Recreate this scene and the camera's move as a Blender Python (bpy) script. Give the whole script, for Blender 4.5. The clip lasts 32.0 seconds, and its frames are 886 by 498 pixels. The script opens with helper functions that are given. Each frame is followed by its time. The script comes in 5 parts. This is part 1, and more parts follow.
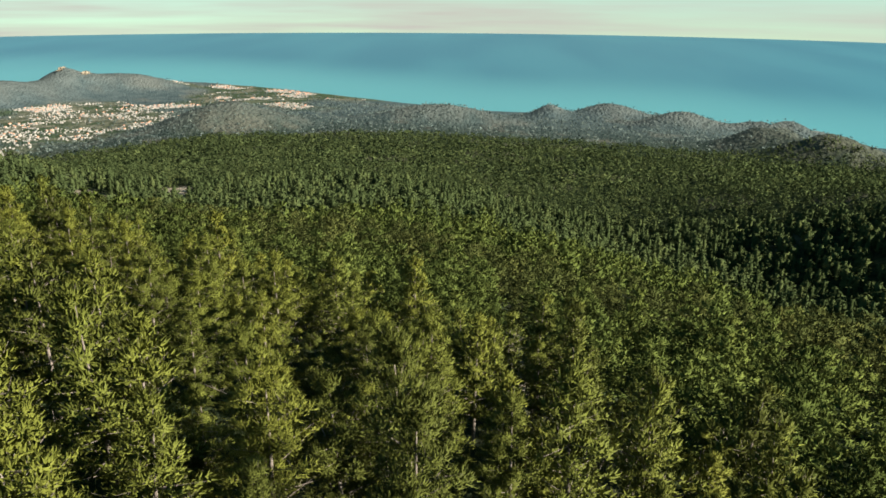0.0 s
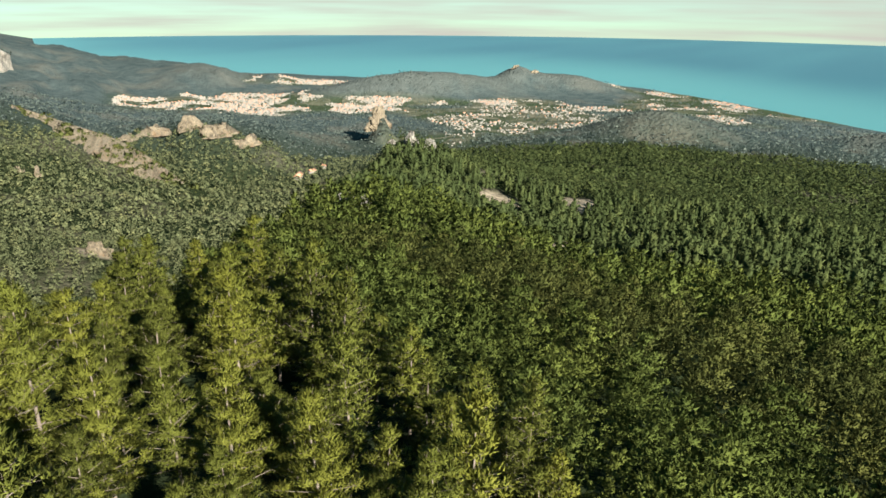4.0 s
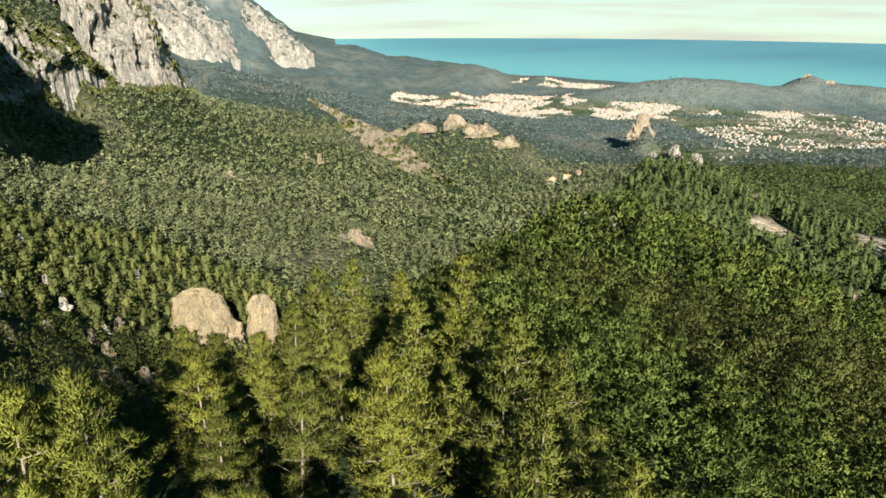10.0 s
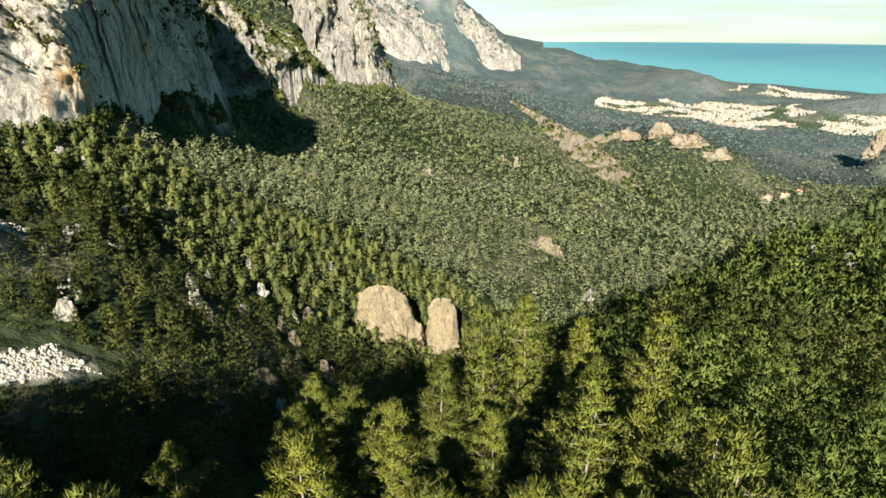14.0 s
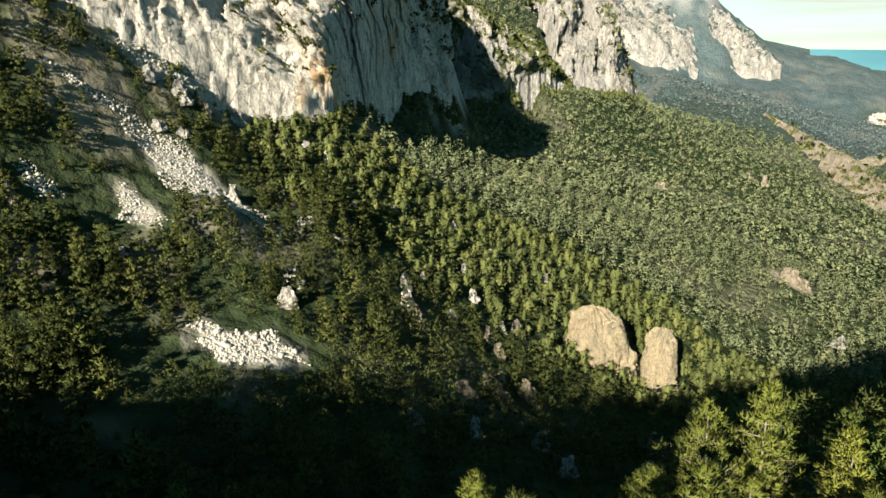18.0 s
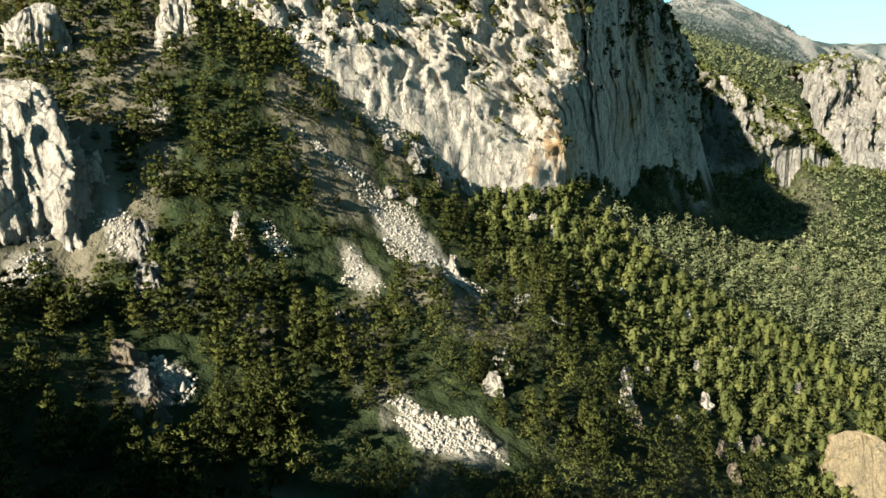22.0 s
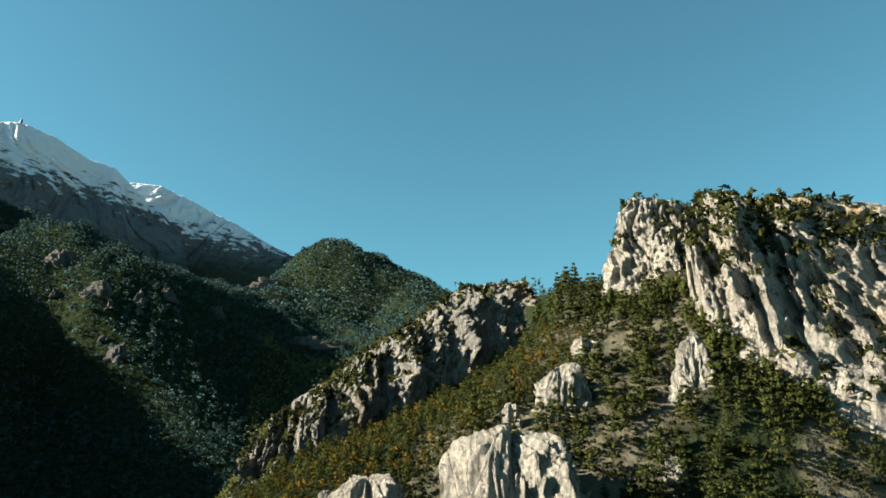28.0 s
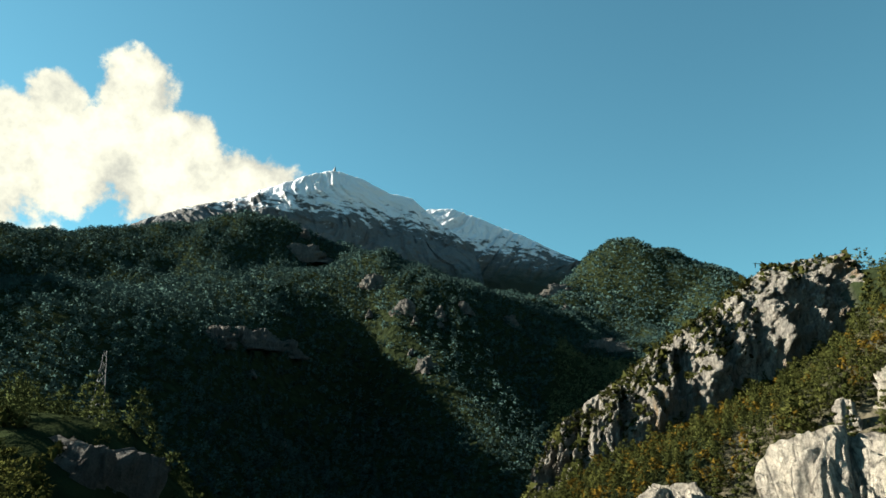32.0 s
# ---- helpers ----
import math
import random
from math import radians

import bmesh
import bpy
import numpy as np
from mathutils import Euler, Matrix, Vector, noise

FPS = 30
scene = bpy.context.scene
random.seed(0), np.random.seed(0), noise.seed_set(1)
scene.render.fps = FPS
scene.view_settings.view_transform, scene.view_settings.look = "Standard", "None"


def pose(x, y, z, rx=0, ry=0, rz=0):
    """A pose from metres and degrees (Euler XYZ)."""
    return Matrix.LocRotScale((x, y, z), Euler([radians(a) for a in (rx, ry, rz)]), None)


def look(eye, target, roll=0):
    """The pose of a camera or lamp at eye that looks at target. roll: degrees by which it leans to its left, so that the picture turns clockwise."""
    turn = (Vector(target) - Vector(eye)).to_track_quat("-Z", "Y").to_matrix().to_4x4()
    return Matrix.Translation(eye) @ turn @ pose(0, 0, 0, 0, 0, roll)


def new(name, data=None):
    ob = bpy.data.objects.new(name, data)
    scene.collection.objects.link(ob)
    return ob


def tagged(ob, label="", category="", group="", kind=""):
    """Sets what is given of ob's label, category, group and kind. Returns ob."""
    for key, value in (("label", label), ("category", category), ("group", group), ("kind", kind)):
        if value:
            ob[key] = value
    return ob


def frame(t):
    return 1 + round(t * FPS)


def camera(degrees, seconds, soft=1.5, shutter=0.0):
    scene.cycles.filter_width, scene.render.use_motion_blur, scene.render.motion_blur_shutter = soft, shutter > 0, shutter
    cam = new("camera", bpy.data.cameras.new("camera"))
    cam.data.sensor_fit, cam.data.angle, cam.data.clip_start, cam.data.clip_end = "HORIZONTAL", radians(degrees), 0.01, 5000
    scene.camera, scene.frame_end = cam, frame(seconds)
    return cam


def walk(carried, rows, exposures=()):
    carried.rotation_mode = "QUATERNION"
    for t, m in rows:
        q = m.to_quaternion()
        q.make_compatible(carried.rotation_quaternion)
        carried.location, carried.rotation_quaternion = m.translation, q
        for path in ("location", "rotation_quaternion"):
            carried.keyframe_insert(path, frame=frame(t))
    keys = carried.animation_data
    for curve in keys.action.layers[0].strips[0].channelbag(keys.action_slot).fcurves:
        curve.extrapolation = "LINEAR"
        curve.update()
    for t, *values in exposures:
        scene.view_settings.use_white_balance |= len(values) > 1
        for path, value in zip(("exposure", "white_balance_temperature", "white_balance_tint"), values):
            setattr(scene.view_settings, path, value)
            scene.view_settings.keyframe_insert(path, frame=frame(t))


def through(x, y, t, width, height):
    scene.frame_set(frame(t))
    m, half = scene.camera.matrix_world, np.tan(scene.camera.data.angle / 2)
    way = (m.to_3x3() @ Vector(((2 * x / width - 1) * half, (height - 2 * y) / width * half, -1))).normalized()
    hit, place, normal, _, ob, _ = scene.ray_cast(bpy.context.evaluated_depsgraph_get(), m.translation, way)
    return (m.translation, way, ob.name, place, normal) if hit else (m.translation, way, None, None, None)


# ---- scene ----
cam = camera(64.22, 32.0, 1.6)
# Seconds, eye, target, roll.
PATH = [
    (0, (0.00, 0.00, 260.00), (93.70, 6.78, 225.73), 0.39),
    (0.5, (7.03, 0.32, 259.82), (100.19, 12.23, 225.47), 0.41),
    (1, (14.63, 1.03, 259.51), (107.66, 13.95, 225.19), 0.39),
    (1.5, (22.50, 2.09, 258.87), (115.08, 18.11, 224.62), 0.40),
    (2, (28.83, 3.73, 259.34), (120.15, 25.77, 225.05), 0.38),
    (2.5, (35.37, 5.40, 259.25), (121.96, 41.99, 225.15), 0.55),
    (3, (41.88, 8.02, 259.32), (121.97, 57.26, 225.24), 0.47),
    (3.5, (44.90, 9.50, 259.17), (121.31, 64.32, 225.15), 0.45),
    (5.5, (50.68, 12.61, 259.28), (119.13, 77.12, 225.32), 0.22),
    (6, (52.11, 13.42, 259.33), (118.41, 80.15, 225.39), 0.09),
    (6.5, (53.55, 14.79, 259.16), (117.70, 83.61, 225.27), 0.10),
    (7, (54.91, 15.63, 259.22), (116.73, 86.54, 225.31), -0.01),
    (7.5, (56.25, 17.28, 259.02), (115.83, 90.10, 225.13), 0.01),
    (8, (57.45, 18.40, 258.90), (114.97, 92.87, 225.05), -0.07),
    (8.5, (58.71, 19.64, 258.75), (114.03, 95.79, 224.96), -0.08),
    (9, (59.90, 21.00, 258.53), (112.96, 98.76, 224.79), -0.10),
    (9.5, (61.02, 22.14, 258.43), (111.73, 101.46, 224.70), -0.14),
    (10, (62.14, 23.81, 258.24), (110.43, 104.66, 224.58), -0.16),
    (10.5, (63.23, 25.04, 258.26), (108.89, 107.41, 224.63), -0.26),
    (11, (64.33, 26.16, 258.37), (107.00, 110.12, 224.75), -0.30),
    (11.5, (65.32, 27.95, 258.02), (104.86, 113.47, 224.52), -0.33),
    (12, (66.19, 29.92, 257.52), (102.65, 116.83, 224.10), -0.26),
    (12.5, (67.08, 31.43, 257.42), (100.32, 119.66, 224.08), -0.41),
    (13, (67.66, 33.25, 257.21), (97.81, 122.60, 223.92), -0.41),
    (13.5, (68.24, 34.66, 257.08), (95.25, 125.05, 223.91), -0.53),
    (14, (68.82, 35.90, 257.03), (92.56, 127.23, 223.93), -0.60),
    (14.5, (69.36, 37.22, 256.87), (89.63, 129.44, 223.92), -0.64),
    (16.5, (71.19, 42.62, 256.88), (77.22, 136.97, 224.28), -0.80),
    (17, (71.51, 44.05, 256.87), (74.15, 138.58, 224.34), -0.83),
    (17.5, (71.75, 45.62, 256.82), (70.77, 140.22, 224.40), -0.82),
    (18, (71.98, 48.14, 256.64), (64.82, 142.55, 224.45), -0.90),
    (18.5, (72.30, 51.16, 256.61), (58.59, 144.84, 224.41), -0.92),
    (19, (72.37, 53.86, 256.39), (53.73, 145.68, 221.44), -1.08),
    (19.5, (72.23, 56.85, 256.44), (49.30, 146.93, 219.56), -1.13),
    (20, (72.00, 58.83, 256.48), (46.14, 148.73, 221.14), -1.16),
    (20.5, (71.85, 60.15, 256.51), (43.07, 150.19, 223.88), -1.21),
    (21, (71.54, 61.62, 256.44), (39.50, 151.67, 227.03), -1.20),
    (21.5, (71.00, 63.33, 256.43), (35.56, 153.13, 230.35), -1.20),
    (22, (70.91, 64.47, 256.83), (32.35, 153.90, 234.10), -1.17),
    (22.5, (70.38, 66.07, 256.88), (29.56, 155.41, 238.10), -1.20),
    (23, (70.27, 67.51, 256.59), (28.09, 157.04, 242.26), -1.27),
    (23.5, (69.67, 68.83, 256.26), (26.98, 158.74, 246.60), -1.33),
    (24, (69.13, 70.34, 256.15), (25.46, 160.15, 251.12), -1.38),
    (24.5, (68.12, 71.69, 255.54), (21.47, 160.14, 255.73), -1.47),
    (25, (67.20, 73.18, 255.06), (14.21, 157.80, 260.77), -1.51),
    (25.5, (66.32, 74.24, 255.14), (6.08, 153.28, 266.28), -1.46),
    (26, (65.39, 75.71, 254.95), (-1.35, 148.28, 271.66), -1.42),
    (26.5, (63.88, 76.58, 255.08), (-8.31, 142.20, 277.05), -1.37),
    (28.5, (58.34, 80.24, 255.07), (-29.82, 118.57, 282.61), 0.54),
    (29, (57.06, 81.29, 255.06), (-33.22, 114.26, 282.66), 0.57),
    (29.5, (55.71, 82.23, 255.01), (-36.46, 109.40, 282.69), 0.60),
    (30, (54.23, 83.32, 254.90), (-39.53, 104.29, 282.64), 0.64),
    (30.5, (52.01, 85.10, 254.90), (-42.88, 99.98, 282.72), 0.76),
    (31, (49.54, 86.86, 255.00), (-45.87, 97.70, 282.88), 0.63),
    (31.5, (47.41, 88.34, 255.02), (-48.25, 96.53, 282.98), 0.51),
    (32, (45.81, 89.23, 255.18), (-50.01, 95.13, 283.18), 0.39),
]
walk(cam, [(t, look(eye, target, roll)) for t, eye, target, roll in PATH], [(0, 2.0, 6500, 10), (6, 2.15, 6550, 10), (12, 2.35, 6600, 10), (17, 2.42, 6600, 10), (20, 2.4, 6600, 10), (23, 2.3, 6750, 10), (26, 2.0, 6700, 10), (32, 1.97, 6700, 10)])

# ---- light ----
SUN_FROM = Vector((-0.33, -0.944, 0.0)).normalized()
SUN_HEIGHT = radians(27)
sun_way = Vector((SUN_FROM.x * math.cos(SUN_HEIGHT), SUN_FROM.y * math.cos(SUN_HEIGHT), math.sin(SUN_HEIGHT)))
sun = new("sun", bpy.data.lights.new("sun", "SUN"))
sun.data.energy, sun.data.angle, sun.data.color = 5.0, radians(0.5), (1.0, 0.93, 0.80)
sun.matrix_world = look((0, 0, 900), Vector((0, 0, 900)) - sun_way)

world = bpy.data.worlds.new("sky")
scene.world = world
world.use_nodes = True
wt = world.node_tree
wt.nodes.clear()
w_out = wt.nodes.new("ShaderNodeOutputWorld")
w_bg = wt.nodes.new("ShaderNodeBackground")
w_sky = wt.nodes.new("ShaderNodeTexSky")
w_sky.sky_type, w_sky.sun_disc = "NISHITA", False
w_sky.sun_elevation = SUN_HEIGHT
w_sky.sun_rotation = math.atan2(SUN_FROM.x, SUN_FROM.y)
w_sky.altitude, w_sky.air_density, w_sky.dust_density, w_sky.ozone_density = 300, 1.0, 0.15, 1.6
w_co = wt.nodes.new("ShaderNodeTexCoord")
w_up = wt.nodes.new("ShaderNodeVectorMath")
w_up.operation = "ADD"
w_up.inputs[1].default_value = (0, 0, 0.065)
wt.links.new(w_co.outputs["Generated"], w_up.inputs[0])
wt.links.new(w_up.outputs[0], w_sky.inputs[0])
w_mul = wt.nodes.new("ShaderNodeMix")
w_mul.data_type, w_mul.blend_type = "RGBA", "MULTIPLY"
w_mul.inputs[0].default_value, w_mul.inputs[7].default_value = 1.0, (0.52, 1.0, 0.85, 1)
wt.links.new(w_sky.outputs[0], w_mul.inputs[6])


def sky_math(how, a, b=0.0):
    n = wt.nodes.new("ShaderNodeMath")
    n.operation = how
    for k, v in ((0, a), (1, b)):
        if isinstance(v, (int, float)):
            n.inputs[k].default_value = v
        else:
            wt.links.new(v, n.inputs[k])
    return n.outputs[0]


def sky_dot(way):
    n = wt.nodes.new("ShaderNodeVectorMath")
    n.operation = "DOT_PRODUCT"
    n.inputs[1].default_value = way
    wt.links.new(w_co.outputs["Generated"], n.inputs[0])
    return n.outputs["Value"]


# One bank of cumulus behind the snowy summit: middle, half-width and half-height, as shares of a turn of one radian.
cloud_ahead, cloud_right = (-0.9308, -0.3655, 0.0000), (-0.3655, 0.9308, 0.0000)
c_x, c_y, c_z = sky_dot(cloud_right), sky_dot((0, 0, 1)), sky_dot(cloud_ahead)
w_puff = wt.nodes.new("ShaderNodeTexNoise")
w_puff.inputs["Scale"].default_value, w_puff.inputs["Detail"].default_value, w_puff.inputs["Roughness"].default_value = 15.0, 9.0, 0.62
wt.links.new(w_co.outputs["Generated"], w_puff.inputs["Vector"])
bank = None
for px, pz, half, tall in ((-0.106, 0.353, 0.177, 0.075), (-0.009, 0.441, 0.058, 0.058), (0.131, 0.352, 0.102, 0.051), (0.031, 0.35, 0.129, 0.075), (-0.101, 0.415, 0.041, 0.037), (0.053, 0.398, 0.051, 0.044), (-0.228, 0.306, 0.15, 0.095)):
    ex, ez = sky_math("DIVIDE", sky_math("SUBTRACT", c_x, px), half), sky_math("DIVIDE", sky_math("SUBTRACT", c_y, pz), tall)
    one = sky_math("SUBTRACT", 1.0, sky_math("ADD", sky_math("MULTIPLY", ex, ex), sky_math("MULTIPLY", ez, ez)))
    bank = one if bank is None else sky_math("MAXIMUM", bank, one)
bank = sky_math("ADD", bank, sky_math("MULTIPLY", sky_math("SUBTRACT", w_puff.outputs["Fac"], 0.5), 3.0))
w_edge = wt.nodes.new("ShaderNodeMapRange")
w_edge.interpolation_type = "SMOOTHSTEP"
w_edge.inputs["From Min"].default_value, w_edge.inputs["From Max"].default_value = 0.0, 0.45
wt.links.new(bank, w_edge.inputs["Value"])
cover = sky_math("MULTIPLY", w_edge.outputs[0], sky_math("GREATER_THAN", c_z, 0.0))
# Thin stratus low over the sea.
w_flat = wt.nodes.new("ShaderNodeMapping")
w_flat.inputs["Scale"].default_value = (3, 3, 60)
wt.links.new(w_co.outputs["Generated"], w_flat.inputs["Vector"])
w_thin = wt.nodes.new("ShaderNodeTexNoise")
w_thin.inputs["Scale"].default_value, w_thin.inputs["Detail"].default_value = 1.2, 4.0
wt.links.new(w_flat.outputs[0], w_thin.inputs["Vector"])
low = wt.nodes.new("ShaderNodeMapRange")
low.interpolation_type = "SMOOTHSTEP"
for key, value in (("From Min", 0.10), ("From Max", -0.03)):
    low.inputs[key].default_value = value
wt.links.new(c_y, low.inputs["Value"])
veil = sky_math("MULTIPLY", low.outputs[0], sky_math("ADD", 0.55, sky_math("MULTIPLY", w_thin.outputs["Fac"], 0.5)))
seaward = wt.nodes.new("ShaderNodeMapRange")
seaward.interpolation_type = "SMOOTHSTEP"
seaward.inputs["From Min"].default_value, seaward.inputs["From Max"].default_value = 0.2, 0.85
wt.links.new(sky_dot((0.87, 0.5, 0.0)), seaward.inputs["Value"])
high = wt.nodes.new("ShaderNodeMapRange")
high.interpolation_type = "SMOOTHSTEP"
high.inputs["From Min"].default_value, high.inputs["From Max"].default_value = 0.42, 0.02
wt.links.new(c_y, high.inputs["Value"])
veil = sky_math("MAXIMUM", veil, sky_math("MULTIPLY", sky_math("MULTIPLY", seaward.outputs[0], high.outputs[0]), sky_math("ADD", 0.48, sky_math("MULTIPLY", w_thin.outputs["Fac"], 0.7))))
w_cloud = wt.nodes.new("ShaderNodeMix")
w_cloud.data_type = "RGBA"
wt.links.new(cover, w_cloud.inputs[0])
wt.links.new(w_mul.outputs[2], w_cloud.inputs[6])
w_shade = wt.nodes.new("ShaderNodeValToRGB")
w_shade.color_ramp.elements[0].position, w_shade.color_ramp.elements[0].color = 0.38, (3.4, 3.5, 3.1, 1)
w_shade.color_ramp.elements[1].position, w_shade.color_ramp.elements[1].color = 0.6, (6.0, 6.0, 4.9, 1)
wt.links.new(w_puff.outputs["Fac"], w_shade.inputs[0])
wt.links.new(w_shade.outputs[0], w_cloud.inputs[7])
w_low = wt.nodes.new("ShaderNodeMix")
w_low.data_type = "RGBA"
wt.links.new(veil, w_low.inputs[0])
wt.links.new(w_cloud.outputs[2], w_low.inputs[6])
w_low.inputs[7].default_value = (2.95, 2.92, 2.58, 1)
wt.links.new(w_low.outputs[2], w_bg.inputs[0])
w_bg.inputs[1].default_value = 0.051
wt.links.new(w_bg.outputs[0], w_out.inputs[0])


# ---- tools ----
def lattice(ix, iy, iz):
    h = (ix * 374761393 + iy * 668265263 + iz * 2147483647 + 1013904223) & 0xFFFFFFFF
    h = ((h ^ (h >> 13)) * 1274126177) & 0xFFFFFFFF
    return ((h ^ (h >> 16)) & 0xFFFF) / 32767.5 - 1.0


def noise3(x, y, z):
    """Smooth value noise on arrays, from -1 to 1."""
    fx, fy, fz = np.floor(x), np.floor(y), np.floor(z)
    i, j, k = fx.astype(np.int64), fy.astype(np.int64), fz.astype(np.int64)
    u, v, w = x - fx, y - fy, z - fz
    u, v, w = u * u * (3 - 2 * u), v * v * (3 - 2 * v), w * w * (3 - 2 * w)

    def mix(a, b, t):
        return a + (b - a) * t
    a = mix(mix(lattice(i, j, k), lattice(i + 1, j, k), u), mix(lattice(i, j + 1, k), lattice(i + 1, j + 1, k), u), v)
    b = mix(mix(lattice(i, j, k + 1), lattice(i + 1, j, k + 1), u), mix(lattice(i, j + 1, k + 1), lattice(i + 1, j + 1, k + 1), u), v)
    return mix(a, b, w)


def fbm(x, y, z, octaves=4, gain=0.5):
    out, a = 0.0, 1.0
    for n in range(octaves):
        f = 2.03 ** n
        out = out + a * noise3(x * f + 17.3 * n, y * f - 9.1 * n, z * f + 3.7 * n)
        a *= gain
    return out


def ridged(x, y, z, octaves=4, gain=0.55):
    out, a = 0.0, 1.0
    for n in range(octaves):
        f = 2.1 ** n
        out = out + a * (1 - 2 * np.abs(noise3(x * f + 31.7 * n, y * f + 5.3 * n, z * f - 8.9 * n)))
        a *= gain
    return out


def mesh_from(name, verts, faces, material, smooth=False):
    """A mesh from arrays; faces: an array of triangles or of quads."""
    me = bpy.data.meshes.new(name)
    verts, faces = np.asarray(verts, np.float32), np.asarray(faces, np.int32)
    n, k = faces.shape
    me.vertices.add(len(verts))
    me.vertices.foreach_set("co", verts.ravel())
    me.loops.add(n * k)
    me.loops.foreach_set("vertex_index", faces.ravel())
    me.polygons.add(n)
    me.polygons.foreach_set("loop_start", np.arange(0, n * k, k, dtype=np.int32))
    me.polygons.foreach_set("loop_total", np.full(n, k, np.int32))
    if smooth:
        me.polygons.foreach_set("use_smooth", np.ones(n, bool))
    me.update(calc_edges=True)
    if material:
        me.materials.append(material)
    return me


def grid_faces(rows, cols, wrap=False):
    a = np.arange(rows * cols).reshape(rows, cols)
    if wrap:
        a = np.concatenate([a, a[:, :1]], 1)
    return np.stack([a[:-1, :-1], a[:-1, 1:], a[1:, 1:], a[1:, :-1]], -1).reshape(-1, 4)


def attribute(me, name, values):
    me.attributes.new(name, "FLOAT", "POINT").data.foreach_set("value", np.asarray(values, np.float32).ravel())


def part(name, me, parent, label=""):
    ob = new(name, me)
    ob.parent = parent
    if label:
        tagged(ob, label)
    return ob


def along(line, step):
    """Points every step metres along a line of corners, with the corners."""
    line = np.array(line, float)
    out = [line[:1]]
    for a, b in zip(line[:-1], line[1:]):
        n = max(1, int(np.linalg.norm((b - a)[:2]) / step))
        out.append(a + (b - a) * (np.arange(1, n + 1) / n)[:, None])
    return np.concatenate(out)


def smoothstep(a, b, x):
    t = np.clip((x - a) / (b - a), 0, 1)
    return t * t * (3 - 2 * t)


# ---- materials ----
class Mat:
    """A small helper for node materials."""

    def __init__(self, name):
        self.m = bpy.data.materials.new(name)
        self.m.use_nodes = True
        self.t = self.m.node_tree
        self.b = self.t.nodes["Principled BSDF"]
        self.out = self.t.nodes["Material Output"]

    def node(self, kind, **values):
        n = self.t.nodes.new(kind)
        for key, value in values.items():
            n.inputs[key.replace("_", " ")].default_value = value
        return n

    def link(self, a, b):
        self.t.links.new(a, b)

    def place(self):
        return self.t.nodes.new("ShaderNodeTexCoord").outputs["Object"]

    def noise(self, scale, detail=4.0, rough=0.55, at=None):
        n = self.node("ShaderNodeTexNoise", Scale=scale, Detail=detail, Roughness=rough)
        self.link(at or self.place(), n.inputs["Vector"])
        return n.outputs["Fac"]

    def ramp(self, fac, *stops):
        n = self.t.nodes.new("ShaderNodeValToRGB")
        els = n.color_ramp.elements
        for k, (p, c) in enumerate(stops):
            e = els[k] if k < 2 else els.new(p)
            e.position, e.color = p, (*c, 1) if len(c) == 3 else c
        self.link(fac, n.inputs[0])
        return n.outputs[0]

    def mix(self, fac, a, b, how="MIX"):
        n = self.t.nodes.new("ShaderNodeMix")
        n.data_type, n.blend_type = "RGBA", how
        for k, v in ((0, fac), (6, a), (7, b)):
            if isinstance(v, (int, float)):
                n.inputs[k].default_value = v
            elif isinstance(v, tuple):
                n.inputs[k].default_value = (*v, 1)
            else:
                self.link(v, n.inputs[k])
        return n.outputs[2]

    def math(self, how, a, b=0.0):
        n = self.t.nodes.new("ShaderNodeMath")
        n.operation, n.use_clamp = how, False
        for k, v in ((0, a), (1, b)):
            if isinstance(v, (int, float)):
                n.inputs[k].default_value = v
            else:
                self.link(v, n.inputs[k])
        return n.outputs[0]

    def attr(self, name):
        n = self.t.nodes.new("ShaderNodeAttribute")
        n.attribute_name = name
        return n.outputs["Fac"]

    def bump(self, height, strength=0.5, distance=0.3):
        n = self.node("ShaderNodeBump", Strength=strength, Distance=distance)
        self.link(height, n.inputs["Height"])
        self.link(n.outputs[0], self.b.inputs["Normal"])

    def done(self, colour=None, rough=0.8, spec=0.3):
        if isinstance(colour, tuple):
            self.b.inputs["Base Color"].default_value = (*colour, 1)
        elif colour is not None:
            self.link(colour, self.b.inputs["Base Color"])
        if isinstance(rough, (int, float)):
            self.b.inputs["Roughness"].default_value = rough
        else:
            self.link(rough, self.b.inputs["Roughness"])
        self.b.inputs["Specular IOR Level"].default_value = spec
        return self.m


